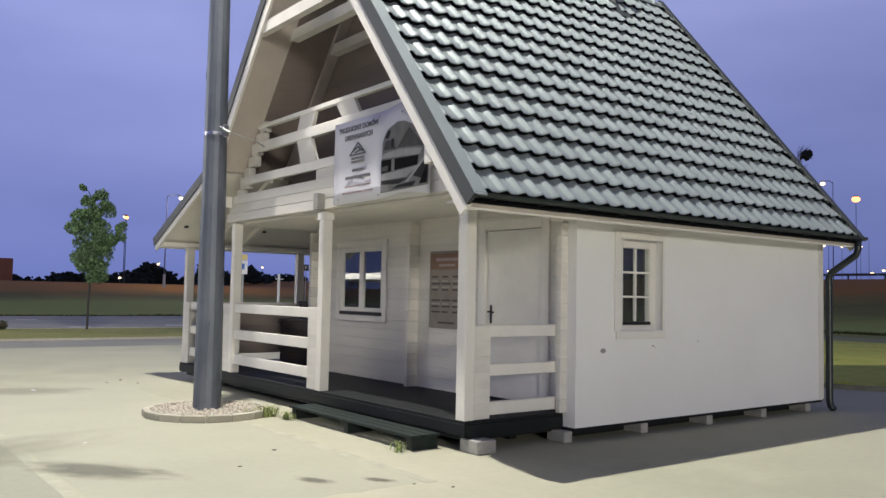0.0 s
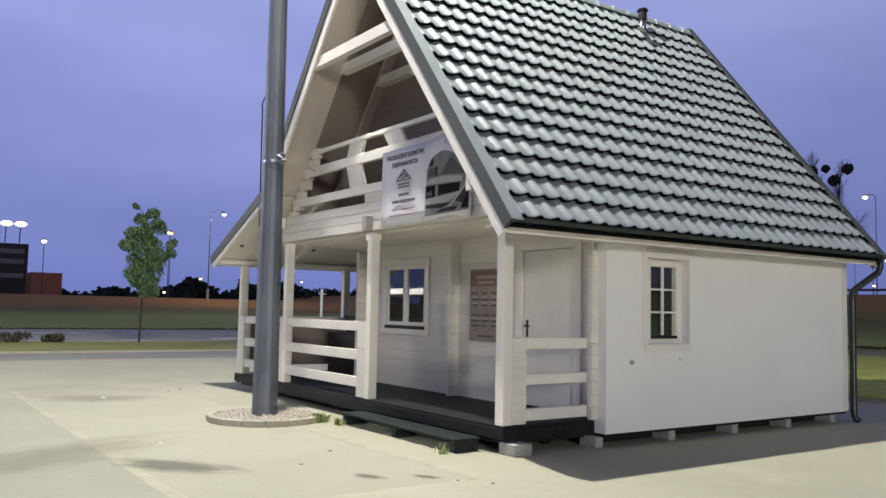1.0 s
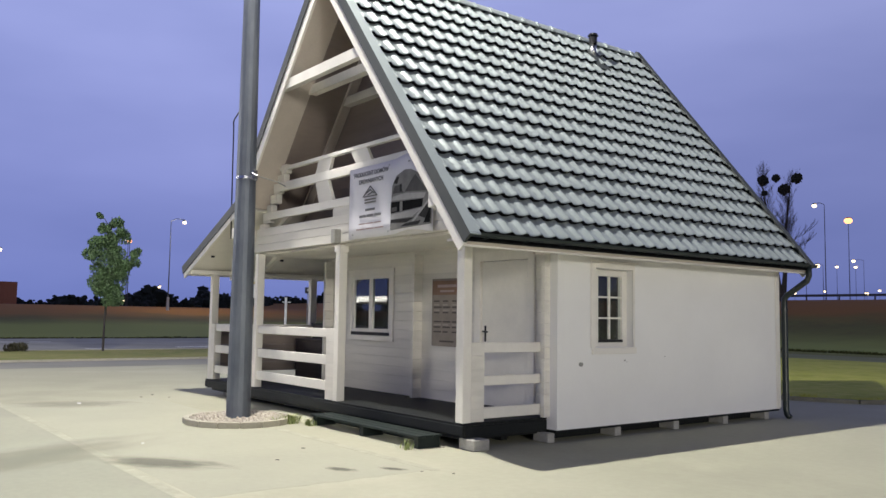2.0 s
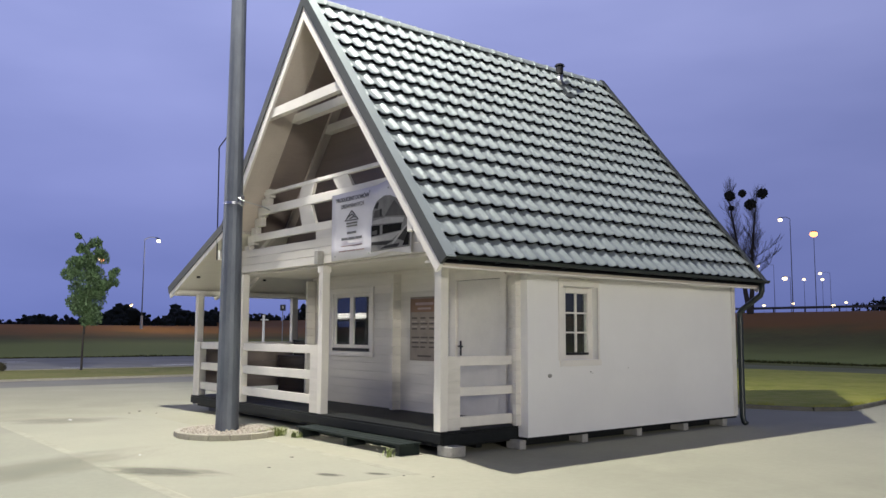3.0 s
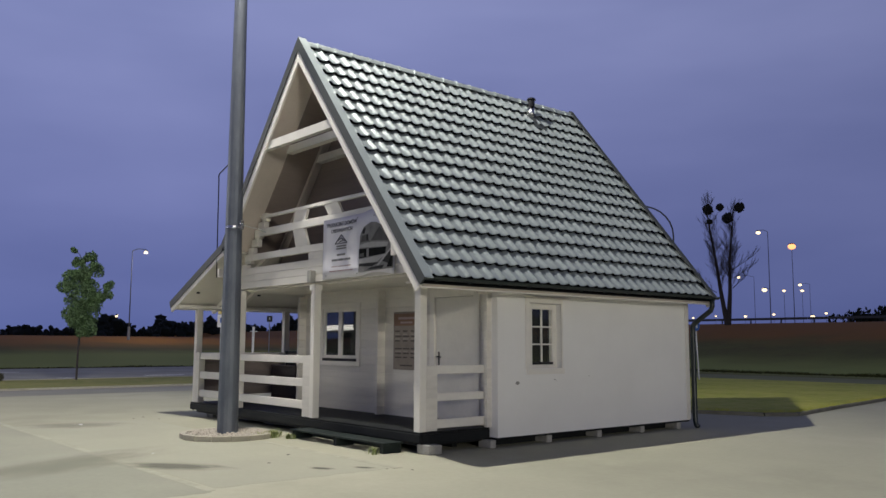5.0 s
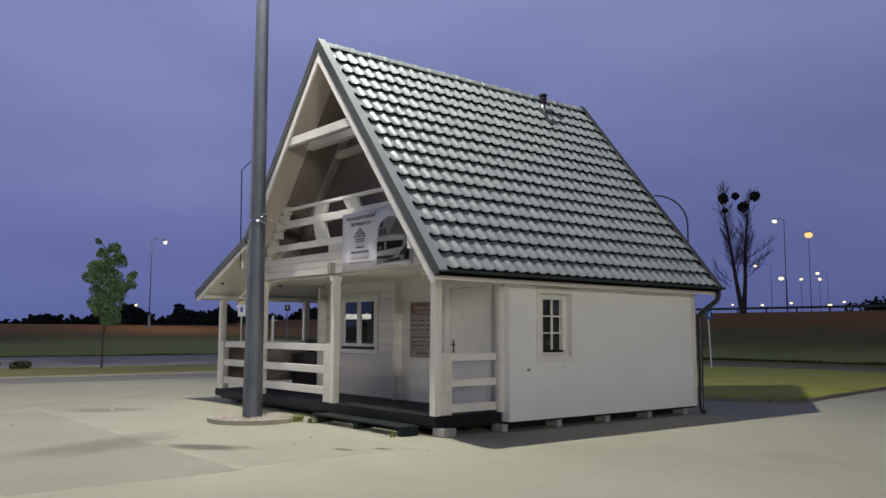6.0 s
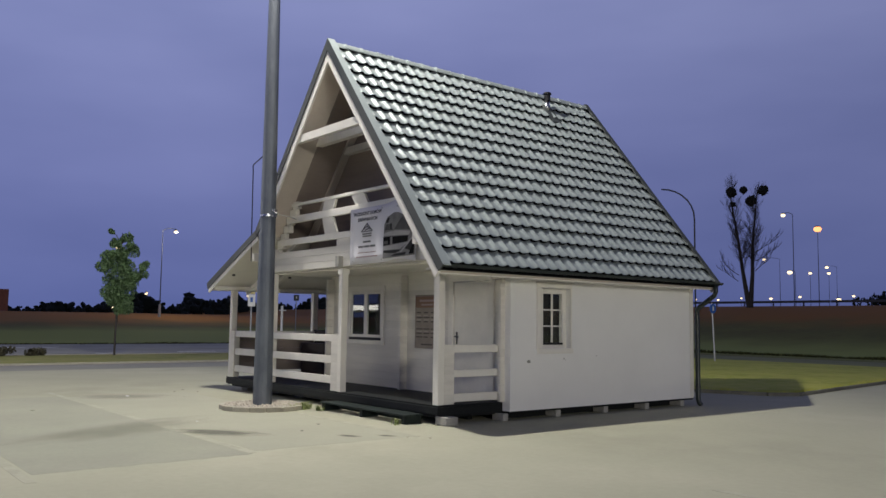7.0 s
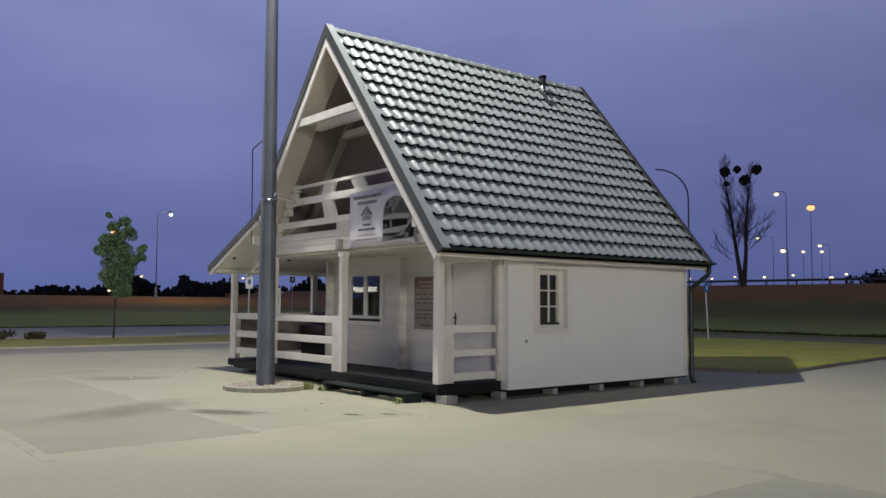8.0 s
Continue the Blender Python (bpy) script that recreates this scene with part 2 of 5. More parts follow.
def land_material():
    """Rough grass that turns to rusty dry growth, tinted as if lamp-lit, on the bank and to greener grass at its foot,
    by the cover stored on the land.
    """
    m = ground_material("rough_field_grass", (0.080, 0.083, 0.016), (0.150, 0.140, 0.028), (0.118, 0.102, 0.021), 0.06, 2.0, 0.8)
    n, l = m.node_tree.nodes, m.node_tree.links
    b = n["Principled BSDF"]
    base = b.inputs["Base Color"].links[0].from_socket
    co = n.new("ShaderNodeTexCoord")
    ns = n.new("ShaderNodeTexNoise")
    ns.inputs["Scale"].default_value, ns.inputs["Detail"].default_value = 0.22, 6.0
    l.new(co.outputs["Object"], ns.inputs["Vector"])
    # the dry cover's orange holds sodium lamp glow as well as dry growth
    for cover, colour, low, high in (("foot", (0.25, 0.285, 0.06), 0.35, 0.95), ("dry", (0.28, 0.122, 0.019), 0.42, 0.92)):
        at = n.new("ShaderNodeAttribute")
        at.attribute_name = cover
        add = n.new("ShaderNodeMath")
        add.operation = "MULTIPLY_ADD"
        add.inputs[1].default_value = 0.45
        l.new(ns.outputs["Fac"], add.inputs[0])
        l.new(at.outputs["Fac"], add.inputs[2])
        span = n.new("ShaderNodeMapRange")
        span.interpolation_type = "SMOOTHSTEP"
        span.inputs["From Min"].default_value, span.inputs["From Max"].default_value = low + 0.12, high + 0.12
        l.new(add.outputs[0], span.inputs["Value"])
        mix = n.new("ShaderNodeMix")
        mix.data_type = "RGBA"
        l.new(span.outputs["Result"], mix.inputs["Factor"])
        l.new(base, mix.inputs[6])
        mix.inputs[7].default_value = (*colour, 1)
        base = mix.outputs[2]
    l.new(base, b.inputs["Base Color"])
    return m


LAND = land_material()


def patch_material(name, dark, edge, thick=1.0):
    """A patch that fades into the paving round it, with a ragged rim."""
    m = bpy.data.materials.new(name)
    m.use_nodes = True
    n, l = m.node_tree.nodes, m.node_tree.links
    b = n["Principled BSDF"]
    b.inputs["Roughness"].default_value = 0.85
    b.inputs["Specular IOR Level"].default_value = 0.25
    co, ns, add, ln, rp = n.new("ShaderNodeTexCoord"), n.new("ShaderNodeTexNoise"), n.new("ShaderNodeVectorMath"), n.new("ShaderNodeVectorMath"), n.new("ShaderNodeValToRGB")
    sc = n.new("ShaderNodeVectorMath")
    sc.operation, ln.operation = "MULTIPLY_ADD", "LENGTH"
    sc.inputs[1].default_value, sc.inputs[2].default_value = (0.9, 0.9, 0.0), (-0.45, -0.45, 0.0)
    ns.inputs["Scale"].default_value, ns.inputs["Detail"].default_value = 2.6, 5.0
    l.new(co.outputs["Object"], ns.inputs["Vector"])
    l.new(ns.outputs["Color"], sc.inputs[0])
    l.new(co.outputs["Object"], add.inputs[0])
    l.new(sc.outputs[0], add.inputs[1])
    l.new(add.outputs[0], ln.inputs[0])
    l.new(ln.outputs["Value"], rp.inputs["Fac"])
    rp.color_ramp.elements[0].position, rp.color_ramp.elements[1].position = 0.35, 0.85
    rp.color_ramp.elements[0].color, rp.color_ramp.elements[1].color = (*dark, 1), (*edge, 1)
    l.new(rp.outputs["Color"], b.inputs["Base Color"])
    cover = n.new("ShaderNodeMapRange")      # how thickly the patch covers the paving
    cover.interpolation_type = "SMOOTHSTEP"
    cover.inputs["From Min"].default_value, cover.inputs["From Max"].default_value = 0.15, 0.9
    cover.inputs["To Min"].default_value, cover.inputs["To Max"].default_value = thick, 0.0
    l.new(ln.outputs["Value"], cover.inputs["Value"])
    l.new(cover.outputs["Result"], b.inputs["Alpha"])
    return m


FAINT_PATCH = patch_material("faint_paving_patch", (0.20, 0.198, 0.155), (0.24, 0.237, 0.19), 0.27)
OIL = patch_material("oily_spill", (0.19, 0.187, 0.148), (0.26, 0.256, 0.20), 0.65)


# ---- mesh tools ----
def box(bm, x0, y0, z0, x1, y1, z1, bevel=0.0):
    """A box between two corners, its edges rounded by bevel."""
    m = Matrix.Translation(((x0 + x1) / 2, (y0 + y1) / 2, (z0 + z1) / 2)) @ Matrix.Diagonal((abs(x1 - x0), abs(y1 - y0), abs(z1 - z0), 1))
    made = bmesh.ops.create_cube(bm, size=1.0, matrix=m)
    if bevel:
        edges = {e for v in made["verts"] for e in v.link_edges}
        bmesh.ops.bevel(bm, geom=list(edges), offset=bevel, segments=1, affect="EDGES")
    return bm


def rod(bm, p0, p1, r0, r1=None, n=12):
    """A round bar or cone from p0 to p1."""
    r1 = r0 if r1 is None else r1
    p0, p1 = Vector(p0), Vector(p1)
    d = p1 - p0
    m = Matrix.Translation((p0 + p1) / 2) @ d.to_track_quat("Z", "Y").to_matrix().to_4x4()
    bmesh.ops.create_cone(bm, cap_ends=True, segments=n, radius1=r0, radius2=r1, depth=d.length, matrix=m)
    return bm


def bar(bm, p0, p1, a, b, up=(0, 0, 1)):
    """A square bar from p0 to p1, a wide across and b along up."""
    p0, p1 = Vector(p0), Vector(p1)
    t = (p1 - p0).normalized()
    s = t.cross(Vector(up)).normalized()
    u = s.cross(t)
    ring = [[bm.verts.new(p + s * i * a / 2 + u * j * b / 2) for i, j in ((-1, -1), (1, -1), (1, 1), (-1, 1))] for p in (p0, p1)]
    for k in range(4):
        bm.faces.new((ring[0][k], ring[0][(k + 1) % 4], ring[1][(k + 1) % 4], ring[1][k]))
    bm.faces.new(ring[0][::-1])
    bm.faces.new(ring[1])
    return bm


def tube(bm, points, r, n=10):
    """A pipe of round section along points."""
    pts = [Vector(p) for p in points]
    rings = []
    side = None
    for i, p in enumerate(pts):
        t = (pts[min(i + 1, len(pts) - 1)] - pts[max(i - 1, 0)]).normalized()
        if side is None:
            side = t.orthogonal().normalized()
        side = (side - t * side.dot(t)).normalized()
        up = t.cross(side)
        rr = r[i] if isinstance(r, (list, tuple)) else r
        rings.append([bm.verts.new(p + rr * (side * math.cos(a) + up * math.sin(a))) for a in [2 * math.pi * k / n for k in range(n)]])
    for a, b in zip(rings, rings[1:]):
        for k in range(n):
            bm.faces.new((a[k], a[(k + 1) % n], b[(k + 1) % n], b[k]))
    bm.faces.new(rings[0][::-1])
    bm.faces.new(rings[-1])
    return bm


def prism_y(bm, outline, y0, y1):
    """A solid with an outline in x and z, from y0 to y1."""
    a = [bm.verts.new((x, y0, z)) for x, z in outline]
    b = [bm.verts.new((x, y1, z)) for x, z in outline]
    k = len(outline)
    for i in range(k):
        bm.faces.new((a[i], a[(i + 1) % k], b[(i + 1) % k], b[i]))
    bm.faces.new(a[::-1])
    bm.faces.new(b)
    bmesh.ops.recalc_face_normals(bm, faces=bm.faces)
    return bm


def band(p, q, d0, d1):
    """The outline of a board along p to q in x and z, between depths d0 and d1 below that line."""
    t = (Vector(q) - Vector(p)).normalized()
    n = Vector((t.y, -t.x))
    if n.y > 0:
        n = -n
    at = lambda d: (p[0], p[1] - d / abs(t.x)) if p == (RX, RZ) else tuple(Vector(p) + n * d)     # mitred at the ridge
    return [at(d0), tuple(Vector(q) + n * d0), tuple(Vector(q) + n * d1), at(d1)]


def mesh_from(bm, name, mat, smooth=False):
    bmesh.ops.recalc_face_normals(bm, faces=bm.faces)
    me = bpy.data.meshes.new(name)
    bm.to_mesh(me)
    bm.free()
    me.materials.append(mat)
    if smooth:
        for p in me.polygons:
            p.use_smooth = True
    return me


def thing(name, at, label, category, group="", kind=""):
    """An Empty at the base of a thing that parents its parts."""
    ob = new(name)
    ob.location = at
    ob.empty_display_size = 0.1
    return tagged(ob, label, category, group, kind)


def part(name, bm, mat, parent, label="", smooth=False):
    """Links a bmesh, in world places, as one mesh under a thing or a part."""
    ob = new(name, mesh_from(bm, name, mat, smooth))
    ob.parent = parent
    if parent.type == "EMPTY":
        ob.matrix_parent_inverse = Matrix.Translation(parent.location).inverted()
    return tagged(ob, label)


def piece(name, me, m, parent):
    """One of many alike pieces on shared mesh data."""
    ob = new(name, me)
    ob.parent = parent
    if parent.type == "EMPTY":
        ob.matrix_parent_inverse = Matrix.Translation(parent.location).inverted()
    ob.matrix_basis = m
    return ob


def single(name, bm, mat, label, category, group="", kind="", smooth=False):
    return tagged(new(name, mesh_from(bm, name, mat, smooth)), label, category, group, kind)


def fresh():
    return bmesh.new()


# ---- the land ----
def ease(u):
    u = min(max(u, 0.0), 1.0)
    return u * u * (3 - 2 * u)


def land(x, y):
    """Height of the land: flat round the car park, a field that climbs to a road bank beyond."""
    west = 2.2 * ease((-x - 43) / 43)
    north = 3.75 * ease((y - 38) / 34)
    return max(west, north) - 0.03


def build_ground():
    bm = fresh()
    dry = bm.verts.layers.float.new("dry")
    foot = bm.verts.layers.float.new("foot")
    xs = [-1500, -600, -300, -200, -150, -120, -105, -95] + list(range(-90, -34, 2)) + [-30, -20, -10, 0, 15, 40, 80, 150, 400, 1500]
    ys = [-1500, -400, -120, -60, -30, -10, 0, 10, 20, 26, 28, 30] + list(range(32, 82, 2)) + [90, 105, 130, 180, 260, 420, 800, 1500]
    grid = []
    for x in xs:
        row = []
        for y in ys:
            v = bm.verts.new((x, y, land(x, y)))
            near = max(abs(x), abs(y)) < 420
            v[dry] = max((v.co.z + 0.03) / 2.2 if x < -40 else 0, ease((y - 42) / 26) if y > 36 else 0) if near else 0.4
            v[foot] = max(1.25 - abs(x + 50) / 14, 0.9 - abs(y - 41) / 15 if x > -40 else 0)
            row.append(v)
        grid.append(row)
    for i in range(len(xs) - 1):
        for j in range(len(ys) - 1):
            bm.faces.new((grid[i][j], grid[i + 1][j], grid[i + 1][j + 1], grid[i][j + 1])).smooth = True
    return single("ground", bm, LAND, "dark rough grass field rising to a rusty dry bank", "ground", kind="structure")


build_ground()


def sheet(name, outline, z, thick, mat, label, category):
    """A flat slab of paving, road or turf with real edges."""
    bm = fresh()
    top = [bm.verts.new((x, y, z)) for x, y in outline]
    low = [bm.verts.new((x, y, z - thick)) for x, y in outline]
    k = len(outline)
    bm.faces.new(top)
    for i in range(k):
        bm.faces.new((top[i], low[i], low[(i + 1) % k], top[(i + 1) % k]))
    return single(name, bm, mat, label, category, kind="structure")


# the paved lot, with the lawn's corner behind the house cut out
LOT = [(-16.6, -60), (70, -60), (70, 60), (-2.5, 45), (-1.4, 28), (-0.75, 18), (-0.15, 13.5), (0.28, 10.6), (-0.15, 9.95), (-1.6, 9.35), (-4.5, 8.9), (-16.6, 8.5)]
sheet("pavement", LOT, 0.0, 0.08, PAVING, "sandy pale paving of an empty car park", "pavement")
sheet("lane", [(-19.7, -60), (-16.6, -60), (-16.6, 14), (-19.7, 14)], -0.004, 0.07, LANE, "grey asphalt lane along the car park", "lane")
sheet("road", [(-42.4, -90), (-26.6, -90), (-26.6, 70), (-42.4, 70)], 0.0, 0.06, ASPHALT, "grey asphalt road beyond a grass verge", "road")
sheet("verge", [(-26.6, -90), (-19.7, -90), (-19.7, 14), (-26.6, 14)], 0.03, 0.08, VERGE, "yellow-green mown grass verge beside the road", "grass")
LAWN_EDGE = [(-1.4, 27), (-0.75, 18), (-0.15, 13.5), (0.28, 10.6), (-0.15, 9.95), (-1.6, 9.35), (-4.5, 8.9), (-19.7, 8.5)]
sheet("lawn", LAWN_EDGE + [(-26.6, 14), (-26.6, 27.2), (-1.4, 27.2)], 0.035, 0.08, LAWN, "sunken-edged mown lawn lit by the mast lamp", "grass")
sheet("footpath", [(-26.6, 27.2), (-1.4, 27.2), (40, 28.0), (40, 32.8), (-26.6, 32.4)], 0.0, 0.05, PATH_GREY, "grey path across the grass", "path")


def kerb_line(points, width, top, label, mat=KERB):
    """Kerb stones laid end to end, each a part of the line."""
    edge = thing("kerb", (points[0][0], points[0][1], 0), label, "kerb", kind="structure")
    for (x0, y0), (x1, y1) in zip(points, points[1:]):
        span = math.hypot(x1 - x0, y1 - y0)
        count = max(1, round(span / 1.0))
        for i in range(count):
            a, b = (i + 0.006) / count, (i + 0.994) / count
            bm = bar(fresh(), (x0 + (x1 - x0) * a, y0 + (y1 - y0) * a, top - 0.08), (x0 + (x1 - x0) * b, y0 + (y1 - y0) * b, top - 0.08), width, 0.16)
            part("kerb_stone", bm, mat, edge)
    return edge


kerb_line(LAWN_EDGE[:7], 0.10, 0.075, "low grey kerb stones edging the lawn", KERB_DARK)
kerb_line([(-19.7, -14), (-19.7, 9)], 0.12, 0.06, "pale kerb stones between lane and verge")
kerb_line([(-26.6, -14), (-26.6, 16)], 0.12, 0.05, "pale kerb stones along the road")


def strip(name, p, q, width, z, mat, label):
    p, q = Vector((*p, 0)), Vector((*q, 0))
    s = (q - p).cross(Vector((0, 0, 1))).normalized() * width / 2
    return sheet(name, [tuple((a)[:2]) for a in (p - s, q - s, q + s, p + s)], z, z, mat, label, "marking")


BAYS = [((-8.6, -3.50), (1.05, -3.54)), ((-8.6, -6.02), (1.6, -6.10)), ((-2.8, -0.98), (1.0, -1.02)), ((5.6, -0.86), (15.0, -0.80))]
for p, q in BAYS:
    strip("bay_line", p, q, 0.11, 0.0024, LINE, "worn pale line of a parking bay")


for x, y0, y1 in ((-37.0, 0.8, 2.1), (-37.0, 2.8, 3.7), (-29.5, 7.3, 9.2), (-28.6, 3.2, 4.0)):
    strip("road_dash", (x, y0), (x, y1), 0.28, 0.004, WHITE_SIGN, "worn white dash on the road")


def bay(x0, x1, y0, y1, mat, skew=0.0):
    """One bay of greyer pavers, with a stepped, uneven edge."""
    n = 22
    rg = random.Random(int((x0 + y0) * 10))
    edge = lambda k: 0.05 * (rg.random() - 0.5)
    right = [(x1 + skew * k / n + edge(k), y0 + (y1 - y0) * k / n) for k in range(n + 1)]
    left = [(x0 + edge(k), y1 - (y1 - y0) * k / n) for k in range(n + 1)]
    sheet("bay_patch", right + left, 0.0012, 0.0012, mat, "grey pavers of one parking bay", "paving")


bay(-7.6, 1.15, -6.0, -3.56, STAIN)
bay(-7.4, 0.95, -3.45, -1.03, STAIN_LIGHT)
bay(6.4, 15.0, -4.2, -0.92, STAIN)


def stain(x, y, a, b, turn, mat=None, z=0.006):
    """A darker patch that fades at its rim."""
    bm = fresh()
    bmesh.ops.create_circle(bm, cap_ends=True, segments=40, radius=1.0)
    ob = single("soft_patch", bm, mat or OIL, "dark soft-edged patch across the bay paving", "stain", kind="structure")
    ob.matrix_world = Matrix.Translation((x, y, z)) @ Matrix.Rotation(turn, 4, "Z") @ Matrix.Diagonal((a, b, 1, 1))


stain(-0.85, -3.15, 1.0, 0.38, 0.62)
stain(0.45, -1.80, 0.26, 0.12, 0.4)
stain(-1.95, -4.1, 2.4, 0.85, 2.06, FAINT_PATCH, 0.0032)
stain(-7.0, -2.5, 1.4, 0.75, 1.12, FAINT_PATCH, 0.0032)
stain(0.72, -1.35, 0.22, 0.10, 0.5)

# ---- the house ----
RX, RZ = -2.69, 6.72            # ridge
EX, EZ = 0.79, 2.41             # eave on the panelled side
KX, KZ = -5.38, 3.39            # where the roof flattens over the side terrace
LX, LZ = -7.78, 2.36            # eave of the side terrace
Y0, Y1 = -0.48, 6.66            # gable edges of the roof
WALL_Y, BACK_Y = 1.42, 6.38
WX = 0.336                      # face of the side panel
DECK = 0.30
house = thing("house", (-2.7, 3.0, 0.0), "white timber gabled show house with green sheet roof and porch", "house")


def build_deck():
    deck = part("deck", box(fresh(), -7.45, 0.06, 0.10, 0.10, 6.3, DECK - 0.032), DARK_DECK, house, "charcoal painted deck frame")
    boards = 12
    for i in range(boards):
        y0 = -0.005 + i * 0.122
        part("deck_board", box(fresh(), -7.62, y0, DECK - 0.03, 0.155, y0 + 0.117, DECK, 0.004), DARK_DECK, deck)
    for i in range(19):
        x0 = -7.62 + i * 0.115
        part("deck_board", box(fresh(), x0, 1.46, DECK - 0.03, x0 + 0.11, 6.3, DECK, 0.004), DARK_DECK, deck)
    part("deck_skirt", box(fresh(), -7.62, -0.012, 0.155, 0.155, 0.03, DECK - 0.032, 0.005), DARK_DECK, deck)
    part("deck_skirt", box(fresh(), 0.115, 0.032, 0.13, 0.158, 1.40, DECK - 0.032, 0.005), DARK_DECK, deck)
    part("deck_skirt", box(fresh(), -7.622, 0.032, 0.13, -7.58, 6.3, DECK - 0.032, 0.005), DARK_DECK, deck)
    for x, y, w in ((0.05, 0.02, 0.28), (-2.6, 0.42, 0.3), (-5.2, 0.42, 0.3), (-7.3, 0.22, 0.3), (-3.9, 0.48, 0.3), (-6.3, 0.48, 0.3)):
        part("foundation_block", box(fresh(), x, y, 0.0, x + w, y + 0.24, 0.13, 0.01), BLOCK, house)
    for y in (1.20, 2.44, 3.68, 4.87, 5.98):
        part("foundation_block", box(fresh(), 0.03, y + 0.03, 0.0, 0.30, y + 0.15, 0.118, 0.01), BLOCK, house)
    for x in (-5.6, -3.6, -1.6):
        for y in (1.6, 3.8, 6.0):
            part("foundation_block", box(fresh(), x, y, 0.0, x + 0.3, y + 0.24, 0.13, 0.01), BLOCK, house)
    # added dark bars that stand in for the shade under deck and side wall
    for y in (0.9, 2.1):
        part("ground_beam", box(fresh(), -7.3, y, 0.0, -0.2, y + 0.1, 0.135), DARK_DECK, house)
    part("ground_beam", box(fresh(), -0.08, 1.46, 0.0, 0.02, 6.34, 0.134), DARK_DECK, house)
    part("floor_frame", box(fresh(), -5.39, 1.5, 0.135, 0.13, 6.36, 0.30), DARK_DECK, house, "dark floor frame raised on blocks")


build_deck()

LOG = 0.1455


def log_wall(name, label, x0, x1, z0, z1, y_face, thick, openings=(), along_y=None):
    """A wall of stacked logs, each a piece, cut at its openings. along_y: the wall runs along y at that x."""
    core = fresh()
    rows = math.ceil((z1 - z0) / LOG - 0.01)
    wall = None
    for r in range(rows):
        za, zb = z0 + r * LOG, min(z0 + (r + 1) * LOG, z1)
        spans = [(x0, x1)]
        for ox0, ox1, oz0, oz1 in openings:
            if zb > oz0 + 0.02 and za < oz1 - 0.02:
                spans = [s for a, b in spans for s in ((a, min(b, ox0)), (max(a, ox1), b)) if s[1] - s[0] > 0.02]
                if zb > oz1 + 0.004 and wall:
                    part("log", box(fresh(), ox0, y_face, oz1 + 0.001, ox1, y_face + thick - 0.012, zb - 0.0015, 0.004), WHITE_LOG, wall)
                if za < oz0 - 0.004 and wall:
                    part("log", box(fresh(), ox0, y_face, za + 0.0008, ox1, y_face + thick - 0.012, oz0 - 0.001, 0.004), WHITE_LOG, wall)
        for a, b in spans:
            if wall is None:
                if along_y is None:
                    box(core, x0, y_face + thick - 0.01, z0, openings[0][0] if openings else x1, y_face + thick, z0 + 0.2)
                else:
                    box(core, along_y + 0.01, x0, z0, along_y + 0.02, x1, z1)
                wall = part(name, core, WHITE_LOG, house, label)
            bm = fresh()
            if along_y is None:
                box(bm, a, y_face, za + 0.0008, b, y_face + thick - 0.012, zb - 0.0008, 0.0024)
            else:
                box(bm, along_y, a, za + 0.0008, along_y - 0.06, b, zb - 0.0008, 0.0024)
            part("log", bm, WHITE_LOG, wall)
    return wall


WIN = (-4.70, -3.50, 1.21, 2.22)      # front window opening
DOOR = (-1.28, -0.20, DECK, 2.38)     # door opening
log_wall("front_wall", "white painted horizontal log wall", -5.40, 0.139, DECK, 2.60, WALL_Y, 0.07, (WIN, DOOR))
log_wall("side_wall", "white painted log wall of the side terrace", 1.42, BACK_Y, DECK, 3.10, 0, 0.06, along_y=-5.40)
# crossing log ends
for x in (-2.70, 0.135, -5.42):
    for r in range(15):
        z = DECK + r * LOG
        part("log_end", box(fresh(), x, WALL_Y - 0.17, z + 0.002, x + 0.07, WALL_Y - 0.002, z + LOG - 0.001, 0.005), WHITE_LOG, house)


def gable_wall(y, thick, name, mat, label):
    """The boarded wall of the upper floor, a triangle under the roof."""
    wall = None
    z = 2.60
    while z < 6.4:
        zt = min(z + LOG, 6.42)
        half = (RZ - 0.20 - zt) / 1.238
        half_low = (RZ - 0.20 - z) / 1.238
        outline = [(RX - half_low, z + 0.001), (RX + half_low, z + 0.001), (RX + max(half, 0.01), zt - 0.001), (RX - max(half, 0.01), zt - 0.001)]
        if wall is None:
            wall = part(name, prism_y(fresh(), outline, y, y + thick), mat, house, label)
        else:
            part("log", prism_y(fresh(), outline, y, y + thick), mat, wall)
        z += LOG
    return wall


GABLE_Y = 0.80
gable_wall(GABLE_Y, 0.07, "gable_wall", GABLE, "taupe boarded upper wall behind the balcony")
gable_wall(BACK_Y - 0.07, 0.07, "gable_wall", WHITE_LOG, "white boarded back gable wall")
part("back_wall", box(fresh(), -5.40, BACK_Y - 0.08, DECK - 0.14, 0.13, BACK_Y, 2.60), WHITE_LOG, house)


